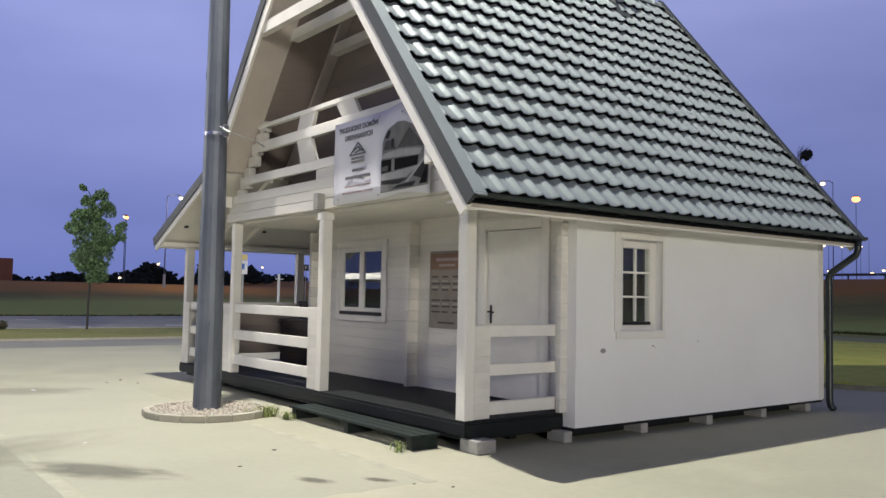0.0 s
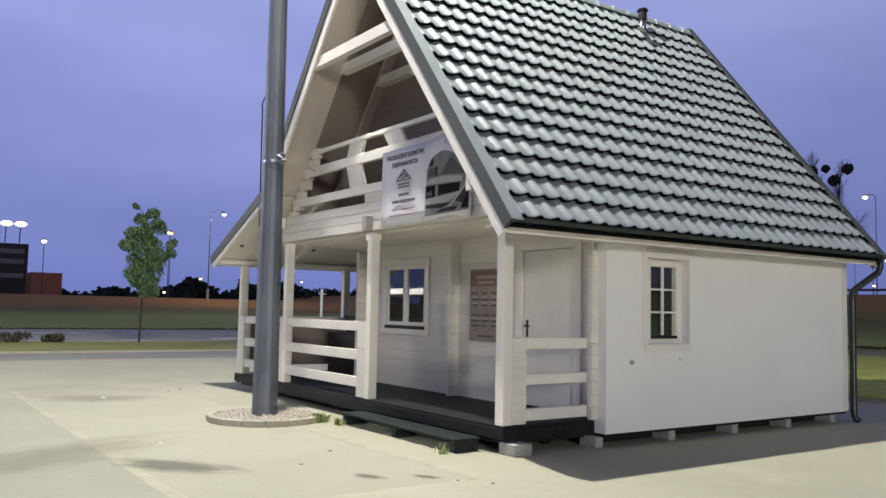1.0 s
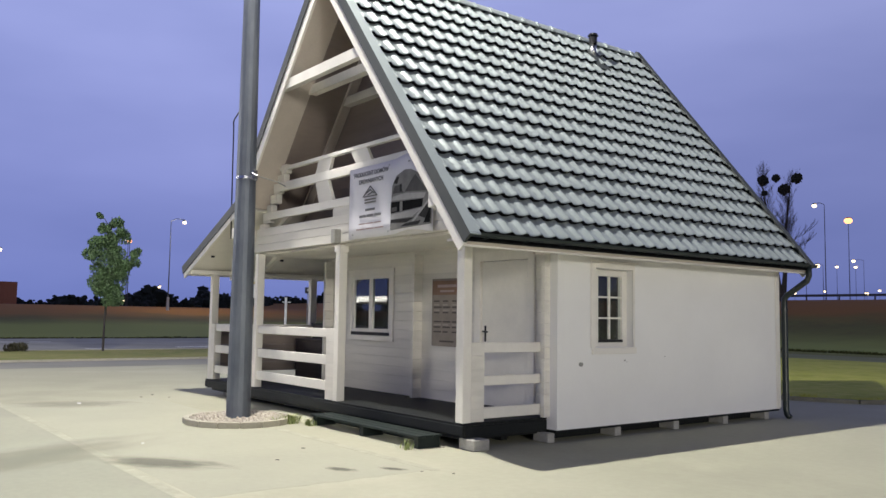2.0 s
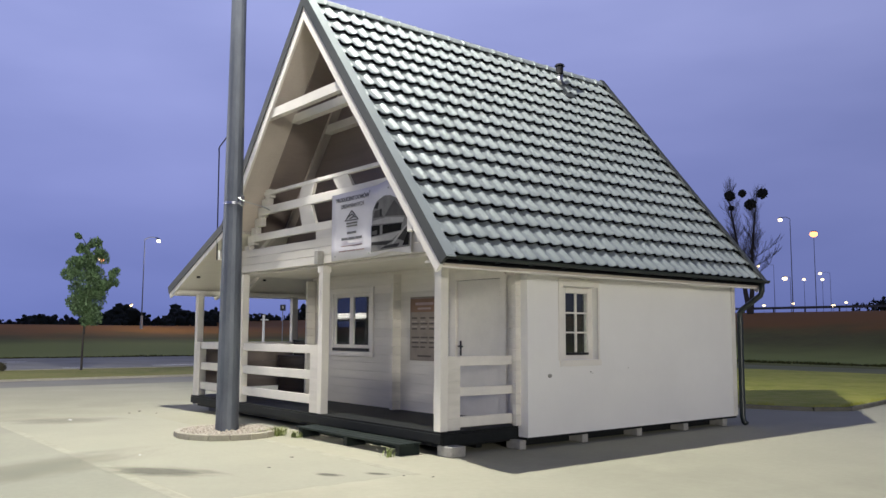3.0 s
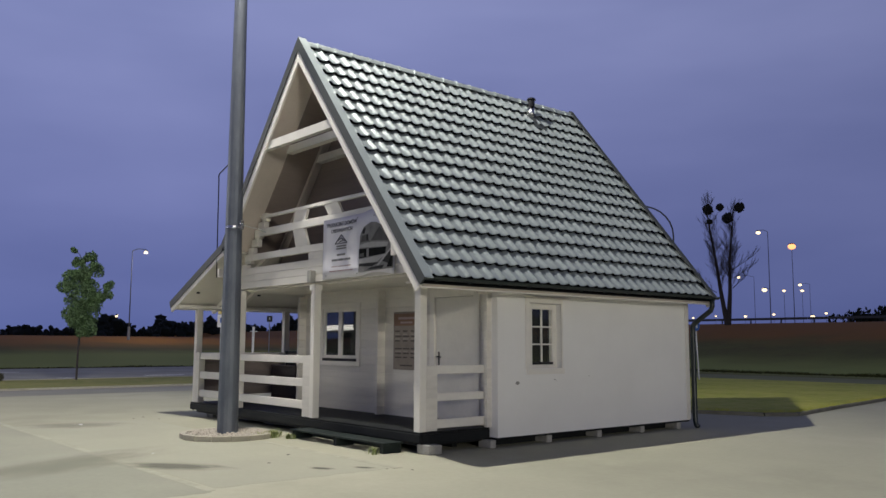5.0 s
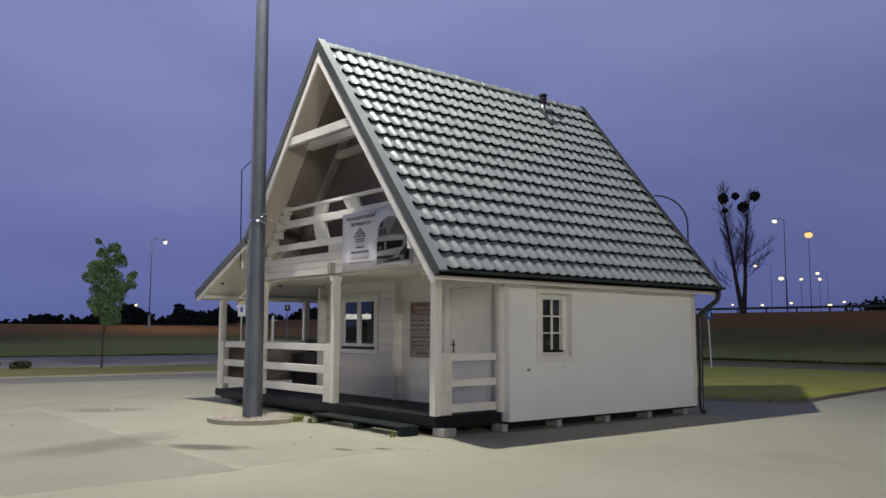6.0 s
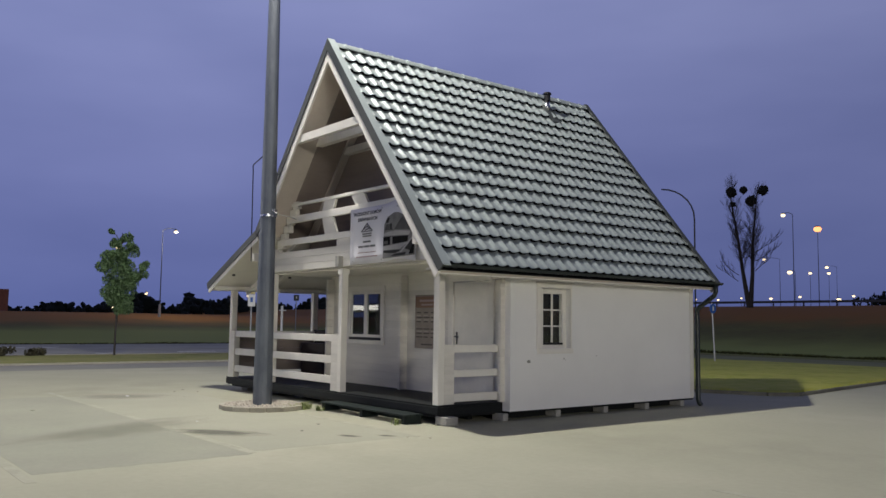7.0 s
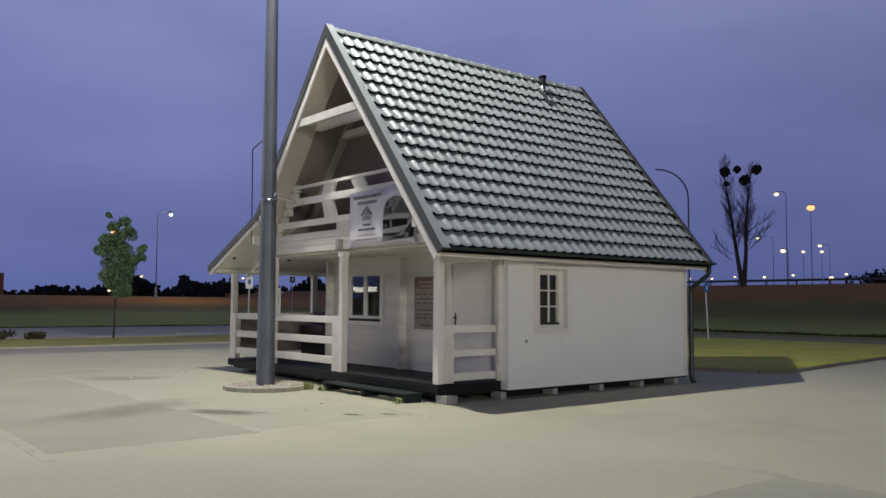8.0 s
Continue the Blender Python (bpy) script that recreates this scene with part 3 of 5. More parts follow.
def side_panel():
    """The thick smooth panel of the long side with its deep window opening."""
    ya, yb, za, zb = 2.03, 2.79, 1.17, 2.20
    bm = fresh()
    box(bm, 0.14, 1.345, 0.152, WX, ya, 2.44)
    box(bm, 0.14, yb, 0.152, WX, BACK_Y, 2.44)
    box(bm, 0.14, ya, 0.152, WX, yb, za)
    box(bm, 0.14, ya, zb, WX, yb, 2.44)
    bmesh.ops.remove_doubles(bm, verts=bm.verts, dist=0.0005)
    panel = part("side_panel", bm, WHITE_PANEL, house, "smooth white insulated wall panel with scuffs")
    part("corner_board", box(fresh(), WX + 0.001, BACK_Y - 0.10, 0.17, WX + 0.016, BACK_Y + 0.012, 2.42, 0.003), WHITE_TRIM, panel)
    part("panel_base_strip", box(fresh(), 0.20, 1.346, 0.120, WX - 0.012, BACK_Y - 0.002, 0.151), DARK_DECK, panel)
    for name, b in (("casing", (WX, ya - 0.085, za - 0.005, WX + 0.02, ya + 0.004, zb + 0.08)), ("casing", (WX, yb - 0.012, za - 0.005, WX + 0.012, yb + 0.03, zb + 0.08)),
                    ("casing", (WX, ya + 0.005, zb + 0.004, WX + 0.018, yb - 0.013, zb + 0.08)), ("sill_board", (WX - 0.02, ya - 0.06, za - 0.09, WX + 0.022, yb + 0.05, za - 0.006))):
        part(name, box(fresh(), *b, 0.004), WHITE_TRIM, panel)
    part("drip_cap", box(fresh(), WX, ya - 0.11, zb + 0.081, WX + 0.045, yb + 0.07, zb + 0.10, 0.004), WHITE_TRIM, panel)
    # dents and scuffs
    for y, z, r in ((1.773, 0.955, 0.035), (2.62, 0.99, 0.014), (3.47, 1.03, 0.010), (2.66, 0.97, 0.008)):
        bm = fresh()
        rod(bm, (WX, y, z), (WX + 0.003, y, z), r, r * 0.7, 9)
        bmesh.ops.scale(bm, vec=(1, 1.3, 0.8), verts=bm.verts, space=Matrix.Translation((-WX, -y, -z)))
        part("scuff", bm, BLOCK, panel)
    # window
    x = 0.20
    win = part("window", box(fresh(), x - 0.05, ya, za + 0.0, x + 0.03, yb, za + 0.05), WHITE_TRIM, house, "white six-pane window in a deep opening")
    for b in ((ya, za + 0.05, ya + 0.19, zb), (yb - 0.10, za + 0.05, yb, zb), (ya + 0.19, zb - 0.09, yb - 0.10, zb), (ya + 0.19, za + 0.05, yb - 0.10, za + 0.06)):
        part("window_frame", box(fresh(), x - 0.05, b[0], b[1], x + 0.028, b[2], b[3], 0.004), WHITE_TRIM, win)
    gy0, gy1, gz0, gz1 = ya + 0.19, yb - 0.10, za + 0.06, zb - 0.09
    part("rubber_sill", box(fresh(), x - 0.03, gy0, gz0, x + 0.045, gy1, gz0 + 0.035, 0.004), BLACK_IRON, win)
    gz0 += 0.04
    part("muntin", box(fresh(), x - 0.02, (gy0 + gy1) / 2 - 0.013, gz0, x + 0.018, (gy0 + gy1) / 2 + 0.013, gz1, 0.003), WHITE_TRIM, win)
    for k in (1, 2):
        zz = gz0 + (gz1 - gz0) * k / 3
        part("muntin", box(fresh(), x - 0.02, gy0, zz - 0.012, x + 0.016, gy1, zz + 0.012, 0.003), WHITE_TRIM, win)
    for i in range(2):
        for j in range(3):
            yy, zz = gy0 + (gy1 - gy0) * i / 2, gz0 + (gz1 - gz0) * j / 3
            ob = part("pane", box(fresh(), x - 0.006, yy, zz, x - 0.001, yy + (gy1 - gy0) / 2, zz + (gz1 - gz0) / 3), GLASS, win)
            ob.visible_shadow = False


side_panel()


def front_window():
    x0, x1, z0, z1 = WIN
    y = WALL_Y
    win = part("window", box(fresh(), x0 - 0.10, y - 0.03, z0 - 0.09, x1 + 0.10, y - 0.002, z0 - 0.004, 0.004), WHITE_TRIM, house, "white two-sash front window with dark sill")
    for b in ((x0 - 0.09, z0 - 0.003, x0, z1), (x1, z0 - 0.003, x1 + 0.09, z1), (x0 - 0.10, z1, x1 + 0.10, z1 + 0.09)):
        part("casing", box(fresh(), b[0], y - 0.028, b[1], b[2], y - 0.002, b[3], 0.004), WHITE_TRIM, win)
    part("window_sill", box(fresh(), x0, y - 0.02, z0, x1, y + 0.03, z0 + 0.05, 0.004), BLACK_IRON, win, "dark metal sill strip")
    z0 += 0.052
    mid = (x0 + x1) / 2
    for b in ((x0, z0, x0 + 0.07, z1), (x1 - 0.07, z0, x1, z1), (mid - 0.06, z0, mid + 0.06, z1), (x0 + 0.07, z0, mid - 0.06, z0 + 0.06), (mid + 0.06, z0, x1 - 0.07, z0 + 0.06),
              (x0 + 0.07, z1 - 0.07, mid - 0.06, z1), (mid + 0.06, z1 - 0.07, x1 - 0.07, z1)):
        part("sash", box(fresh(), b[0], y - 0.005, b[1], b[2], y + 0.04, b[3], 0.004), WHITE_TRIM, win)
    for a, b in ((x0 + 0.07, mid - 0.06), (mid + 0.06, x1 - 0.07)):
        part("pane", box(fresh(), a, y + 0.014, z0 + 0.06, b, y + 0.019, z1 - 0.07), GLASS, win).visible_shadow = False


front_window()


def front_door():
    x0, x1, z0, z1 = DOOR
    y = WALL_Y
    leaf = part("door", box(fresh(), x0 + 0.06, y + 0.005, z0 + 0.03, x1 - 0.06, y + 0.045, z1 - 0.07, 0.004), WHITE_TRIM, house, "plain white closed door")
    for b in ((x0 - 0.07, z0, x0 + 0.055, z1 + 0.06), (x1 - 0.055, z0, x1 + 0.07, z1 + 0.06), (x0 + 0.056, z1 - 0.065, x1 - 0.056, z1 + 0.06)):
        part("door_frame", box(fresh(), b[0], y - 0.03, b[1], b[2], y + 0.03, b[3], 0.004), WHITE_TRIM, leaf)
    part("threshold", box(fresh(), x0, y - 0.02, z0, x1, y + 0.05, z0 + 0.028), DARK_DECK, leaf)
    part("lock_plate", box(fresh(), x0 + 0.125, y - 0.004, 1.20, x0 + 0.16, y + 0.006, 1.42, 0.003), BLACK_IRON, leaf)
    part("door_handle", tube(fresh(), [(x0 + 0.142, y - 0.004, 1.34), (x0 + 0.142, y - 0.05, 1.34), (x0 + 0.16, y - 0.056, 1.34), (x0 + 0.25, y - 0.056, 1.335)], 0.011), BLACK_IRON, leaf, "black lever handle")
    for z in (0.6, 1.3, 2.05):
        part("hinge", rod(fresh(), (x1 - 0.058, y - 0.012, z), (x1 - 0.058, y - 0.012, z + 0.11), 0.009), CHROME, leaf)


front_door()


def porch_posts():
    # corner post of the panelled side, with log stub
    part("post", box(fresh(), 0.0, 0.0, DECK, 0.14, 0.125, 2.40, 0.006), WHITE_TRIM, house)
    for r in range(6):
        part("log_end", box(fresh(), 0.004, 0.127, DECK + 0.005 + r * 0.155, 0.136, 0.33, DECK + 0.159 + r * 0.155, 0.0025), WHITE_LOG, house)
    # posts along the front: x of the post, x of the stub's far end
    for x, s in ((-2.86, -3.09), (-5.60, -5.84), (-7.56, None)):
        top = 2.56 if x > -6 else 2.26
        part("post", box(fresh(), x, 0.0, DECK, x + 0.12, 0.13, top, 0.006), WHITE_TRIM, house)
        a, b = (s, x - 0.002) if s else (x + 0.122, x + 0.27)
        for r in range(6):
            part("log_end", box(fresh(), a, 0.004, DECK + 0.005 + r * 0.172, b, 0.14, DECK + 0.1765 + r * 0.172, 0.0025), WHITE_LOG, house)
    for y in (2.10, 4.2, 6.15):
        part("post", box(fresh(), -7.56, y, DECK, -7.44, y + 0.13, 2.26, 0.006), WHITE_TRIM, house)


porch_posts()


def railing(name, label, p, q, heights, thick, at_x=None):
    """Three boards between posts. Along x at y 0.03, or along y at at_x."""
    rail = None
    for i, (za, zb) in enumerate(heights):
        bm = fresh()
        if at_x is None:
            box(bm, p, 0.03, za, q, 0.03 + thick, zb, 0.006)
        else:
            box(bm, at_x, p, za, at_x + thick, q, zb, 0.006)
        if rail is None:
            rail = part(name, bm, WHITE_TRIM, house, label)
        else:
            part("rail_board", bm, WHITE_TRIM, rail)
    return rail


FRONT_RAILS = ((1.205, 1.335), (0.805, 0.945), (0.43, 0.57))
railing("railing", "white three-board porch railing", -5.48, -3.09, FRONT_RAILS, 0.07)
railing("railing", "white three-board porch railing", -7.29, -5.84, FRONT_RAILS, 0.07)
railing("railing", "white three-board porch railing by the door", 0.33, WALL_Y - 0.005, ((1.115, 1.235), (0.725, 0.84), (0.335, 0.465)), 0.07, at_x=0.05)
side_rail = railing("railing", "white terrace railing lined with taupe boards", 0.14, 2.10, ((1.205, 1.335), (0.43, 0.57)), 0.07, at_x=-7.53)
for k in range(5):
    part("lining_board", box(fresh(), -7.455, 0.15, 0.435 + k * 0.17, -7.435, 2.125, 0.602 + k * 0.17, 0.004), GABLE, side_rail, "taupe board")
end_rail = part("railing", box(fresh(), -7.432, 2.14, 1.24, -5.465, 2.19, 1.335, 0.006), BROWN_BOX, house, "dark brown boarded terrace end with a dark cap")
for k in range(6):
    part("panel_board", box(fresh(), -7.432, 2.143, 0.335 + k * 0.15, -5.465, 2.175, 0.482 + k * 0.15, 0.004), BROWN_BOX, end_rail)
part("rail_cap", box(fresh(), -7.432, 2.12, 1.337, -5.465, 2.22, 1.365, 0.004), DARK_DECK, end_rail)


def roof_x(z, depth):
    """The inner half width of the roof at height z, depth below its top."""
    return (RZ - depth / 0.628 - z) / 1.238


def balcony():
    # floor and porch ceiling
    part("porch_ceiling", box(fresh(), -5.70, 0.10, 2.545, 0.30, WALL_Y - 0.004, 2.585), WHITE_LOG, house, "white boarded porch ceiling")
    part("balcony_floor", box(fresh(), -5.2, 0.10, 2.59, 0.1, WALL_Y - 0.004, 2.63), DARK_DECK, house)
    # side plate along the eave over the corner post
    part("wall_plate", box(fresh(), 0.02, 0.0, 2.402, 0.135, WALL_Y - 0.18, 2.54, 0.006), WHITE_TRIM, house)
    beam = None
    for i in range(3):
        za, zb = 2.585 + i * 0.132, 2.585 + (i + 1) * 0.132 - 0.002
        w = roof_x(zb, 0.13)
        bm = box(fresh(), RX - w, -0.02, za, RX + w, 0.09, zb, 0.006)
        if beam is None:
            beam = part("parapet_beam", bm, WHITE_LOG, house, "white log parapet beam of the balcony")
        else:
            part("log", bm, WHITE_LOG, beam)
    rails = None
    for za, zb in ((3.115, 3.24), (3.56, 3.70), (3.895, 3.955)):
        w = roof_x(zb, 0.13)
        bm = box(fresh(), RX - w, -0.01, za, RX + w, 0.06, zb, 0.006)
        if rails is None:
            rails = part("balcony_railing", bm, WHITE_TRIM, house, "white balcony railing with shaped boards")
        else:
            part("rail_board", bm, WHITE_TRIM, rails)
    shapes = (((-3.46, 3.895), (-3.05, 3.895), (-3.13, 3.70), (-3.54, 3.70)), ((-3.54, 3.56), (-3.15, 3.56), (-3.0, 3.24), (-3.42, 3.24)),
              ((-2.98, 3.115), (-2.45, 3.115), (-2.45, 2.98), (-2.98, 2.98)), ((-2.52, 3.895), (-2.09, 3.895), (-1.95, 3.70), (-2.36, 3.70)),
              ((-2.32, 3.56), (-1.92, 3.56), (-2.05, 3.24), (-2.45, 3.24)))
    for s in shapes:
        part("shaped_baluster", prism_y(fresh(), list(s), 0.0, 0.05), WHITE_LOG, rails)
    for k in range(9):
        z = 2.60 + k * 0.155
        w = roof_x(z + 0.155, 0.13)
        part("log_end", box(fresh(), RX - w, 0.0, z, RX - w + 0.20 + 0.05 * (k % 2), 0.10, z + 0.151, 0.007), WHITE_LOG, house)
    # joist ends and purlin ends
    part("joist_end", box(fresh(), -2.80, -0.13, 2.57, -2.69, -0.022, 2.78, 0.008), BLOCK, house, "weathered grey joist end")
    part("post_cap", box(fresh(), -2.89, -0.012, 2.45, -2.72, 0.14, 2.543, 0.006), WHITE_TRIM, house)
    for x in (0.0, -5.66):
        part("purlin", box(fresh(), x, -0.45, 2.80, x + 0.12, -0.03, 2.97, 0.008), WHITE_TRIM, house)
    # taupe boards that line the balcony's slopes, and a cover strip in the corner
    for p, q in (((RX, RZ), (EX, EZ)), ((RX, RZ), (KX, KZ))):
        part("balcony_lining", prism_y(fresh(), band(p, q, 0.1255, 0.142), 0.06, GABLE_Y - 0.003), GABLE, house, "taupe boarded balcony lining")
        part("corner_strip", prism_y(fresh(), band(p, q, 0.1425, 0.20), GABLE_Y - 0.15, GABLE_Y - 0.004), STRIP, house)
    # collar ties
    for y, z0, z1, d in ((-0.44, 5.0, 5.15, 0.10), (0.03, 5.02, 5.16, 0.13), (GABLE_Y - 0.145, 4.94, 5.075, 0.14)):
        w = roof_x(z1, 0.10) + (0.12 if y < 0 else 0.06)
        part("collar_tie", prism_y(fresh(), [(RX - w - 0.10, z0), (RX + w + 0.10, z0), (RX + w, z1), (RX - w, z1)], y, y + d), WHITE_TRIM, house)


balcony()


def roof():
    """Boarded slopes with flashings; the tiles are laid on top further down."""
    ridge, eave, kink, low = (RX, RZ), (EX, EZ), (KX, KZ), (LX, LZ)
    slope = part("roof_slope", prism_y(fresh(), band(ridge, eave, 0.045, 0.075), Y0 + 0.03, Y1 - 0.03), UNDERLAY_AND_SHADE, house, "green sheet-tile roof slope")
    part("roof_slope", prism_y(fresh(), band(ridge, kink, 0.0, 0.05), Y0 + 0.03, Y1 - 0.03), FLASH, house)
    part("roof_slope", prism_y(fresh(), band(kink, low, 0.0, 0.05), Y0 + 0.03, Y1 - 0.03), FLASH, house)
    for p, q in ((ridge, eave), (ridge, kink), (kink, low)):
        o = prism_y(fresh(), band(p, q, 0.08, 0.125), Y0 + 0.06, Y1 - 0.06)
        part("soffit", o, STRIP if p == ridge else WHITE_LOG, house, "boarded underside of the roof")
        for y in (Y0, Y1 - 0.035):
            part("barge_board", prism_y(fresh(), band(p, q, 0.095, 0.185 if p == kink else 0.235), y + 0.012, y + 0.05), WHITE_TRIM, house)
            part("verge_flashing", prism_y(fresh(), band(p, q, -0.045, 0.10), y - 0.004, y + 0.04), FLASH, house, "dark grey verge flashing")
        part("verge_cap", prism_y(fresh(), band(p, q, -0.048, -0.034), Y0 + 0.002, Y0 + 0.155), TILE if p == ridge else FLASH, house)
        part("verge_cap", prism_y(fresh(), band(p, q, -0.048, -0.034), Y1 - 0.12, Y1 - 0.002), FLASH, house)
        # rafters under the boards
        for y in (0.45, 0.95):
            part("rafter", prism_y(fresh(), band(p, q, 0.126, 0.20), y, y + 0.07), WHITE_TRIM, house) if p == kink else None
    # ridge capping of overlapping lengths
    half = [(0.0, 0.034), (0.025, 0.024), (0.05, -0.008), (0.078, -0.068)]
    for i in range(20):
        y, z = Y0 + i * 0.358, RZ + 0.003 * (i % 2)
        outer = [(RX - u, z + h) for u, h in half[::-1]] + [(RX + u, z + h) for u, h in half[1:]]
        inner = [(RX + (x - RX) * 0.93, h - 0.012) for x, h in outer[::-1]]
        cap = part("ridge_cap", prism_y(fresh(), outer + inner, y, y + 0.362), TILE, house)
        collar = [(RX + (x - RX) * 1.14, h + 0.009) for x, h in outer]
        part("cap_collar", prism_y(fresh(), collar + outer[::-1], y + 0.002, y + 0.042), TILE, cap)
    # eaves: fascia, soffit, gutters
    part("fascia", box(fresh(), 0.655, Y0 + 0.03, 2.31, 0.69, Y1 - 0.03, 2.44, 0.004), WHITE_TRIM, house)
    part("soffit", box(fresh(), WX + 0.002, Y0 + 0.06, 2.385, 0.654, Y1 - 0.05, 2.41), WHITE_LOG, house)
    part("fascia", box(fresh(), LX + 0.06, Y0 + 0.06, 2.238, LX + 0.095, Y1 - 0.06, 2.268, 0.004), WHITE_TRIM, house)
    part("terrace_beam", box(fresh(), -7.57, Y0 + 0.06, 2.262, -7.43, Y1 - 0.1, 2.338, 0.006), WHITE_TRIM, house)
    bm = fresh()
    profile = [(0.05 * math.cos(a), 0.05 * math.sin(a)) for a in [math.pi + math.pi * k / 8 for k in range(9)]]
    profile += [(0.043 * math.cos(a), 0.043 * math.sin(a)) for a in [2 * math.pi - math.pi * k / 8 for k in range(9)]]
    prism_y(bm, [(0.765 + x, 2.458 + z) for x, z in profile], Y0 + 0.01, Y1 + 0.10)
    gut = part("gutter", bm, GUTTER, house, "dark green half-round gutter")
    for i in range(12):
        y = Y0 + 0.25 + i * 0.6
        part("gutter_bracket", box(fresh(), 0.69, y, 2.398, 0.82, y + 0.025, 2.407), GUTTER, gut)
    y = Y1 - 0.10
    pipe = part("downpipe", tube(fresh(), [(0.765, y, 2.42), (0.765, y, 2.28), (0.74, y - 0.01, 2.20), (0.44, y - 0.10, 1.96), (0.40, y - 0.11, 1.90), (0.40, y - 0.11, 1.82), (0.40, y - 0.11, 0.14), (0.42, y - 0.11, 0.06), (0.47, y - 0.11, 0.02)], 0.048, 12), GUTTER, house, "dark green downpipe", smooth=True)
    for z in (1.72, 0.36):
        part("pipe_clip", rod(fresh(), (0.40, y - 0.11, z), (0.40, y - 0.11, z + 0.035), 0.056, n=12), GUTTER, pipe)
    return slope


SLOPE = roof()
for x, y in ((-6.95, -0.22), (-6.95, 1.17), (-6.50, 1.50)):
    z = LZ + (x - LX) * (KZ - LZ) / (KX - LX) - 0.138
    part("downlight", rod(fresh(), (x, y, z - 0.025), (x, y, z + 0.01), 0.035, n=12), BLACK_IRON, house, "small dark unlit downlight")


def vent_pipe():
    """A flue cowl on the roof near the ridge."""
    x, y = -2.36, 4.95
    z = RZ - (x - RX) * 1.238
    vent = part("vent_pipe", rod(fresh(), (x, y, z - 0.05), (x, y, z + 0.20), 0.06, n=14), CHROME, house, "short roof vent with dark cowl", smooth=True)
    part("vent_cowl", rod(fresh(), (x, y, z + 0.20), (x, y, z + 0.34), 0.072, n=14), BLACK_IRON, vent)
    part("vent_cap", rod(fresh(), (x, y, z + 0.35), (x, y, z + 0.39), 0.10, 0.075, n=14), BLACK_IRON, vent)
    bm = fresh()
    t = Vector((0.628, 0, -0.778))
    bar(bm, Vector((x, y, z + 0.015)) - t * 0.12, Vector((x, y, z + 0.015)) + t * 0.45, 0.30, 0.03, up=(0.778, 0, 0.628))
    part("vent_flashing", bm, FLASH, vent)


vent_pipe()
# unseen room behind the panes; near-black colour stands in for its lack of light
part("room_floor", box(fresh(), -5.38, 1.50, 0.302, 0.13, 6.28, 0.32), ROOM_SHADE, house)
part("room_shade_lining", box(fresh(), 0.10, 1.50, 0.32, 0.135, 2.00, 2.58), ROOM_SHADE, house)
part("room_shade_lining", box(fresh(), 0.10, 2.82, 0.32, 0.135, 6.28, 2.58), ROOM_SHADE, house)
part("room_shade_lining", box(fresh(), -5.38, 6.24, 0.32, 0.10, 6.28, 2.58), ROOM_SHADE, house)
# added dark sheets close behind the glass, in place of the room's shade
part("pane_shade_sheet", box(fresh(), 0.10, 2.01, 1.0, 0.115, 2.81, 2.3), ROOM_SHADE, house)
part("pane_shade_sheet", box(fresh(), -4.85, 1.515, 1.0, -3.35, 1.53, 2.4), ROOM_SHADE, house)
part("room_partition", box(fresh(), -2.69, 1.50, 0.32, -2.63, 6.28, 2.58), ROOM_SHADE, house)
part("room_ceiling", box(fresh(), -5.38, 1.50, 2.59, 0.13, 6.28, 2.62), ROOM_SHADE, house)


# ---- things on and round the porch ----
def porch_step():
    st = thing("porch_step", (-1.5, -0.2, 0), "low dark green timber step before the porch", "step")
    for y0, y1 in ((-0.41, -0.30), (-0.29, -0.18), (-0.17, -0.06)):
        part("tread_board", box(fresh(), -2.75, y0, 0.125, -0.16, y1, 0.152, 0.004), STEP_GREEN, st)
    for x in (-2.70, -1.48, -0.28):
        part("bearer", box(fresh(), x, -0.39, 0.0, x + 0.09, -0.07, 0.124, 0.005), STEP_GREEN, st)
    part("back_board", box(fresh(), -2.72, -0.10, 0.02, -0.20, -0.085, 0.12), STEP_GREEN, st)


porch_step()


def storage_chest():
    """A boarded chest with a lid at the end of the terrace."""
    x0, x1, y0, y1 = -7.08, -6.06, 1.60, 2.05
    ch = thing("storage_chest", (-6.57, 1.82, DECK), "dark brown boarded storage chest on the terrace", "chest")
    part("body", box(fresh(), x0 + 0.02, y0 + 0.02, DECK, x1 - 0.02, y1, 1.03, 0.006), BROWN_BOX, ch)
    for k in range(5):
        z = DECK + 0.02 + k * 0.142
        part("front_board", box(fresh(), x0, y0, z, x1, y0 + 0.018, z + 0.137, 0.004), BROWN_BOX, ch)
    part("lid", box(fresh(), x0 - 0.015, y0 - 0.015, 1.032, x1 + 0.015, y1 + 0.01, 1.068, 0.008), BROWN_BOX, ch)


storage_chest()


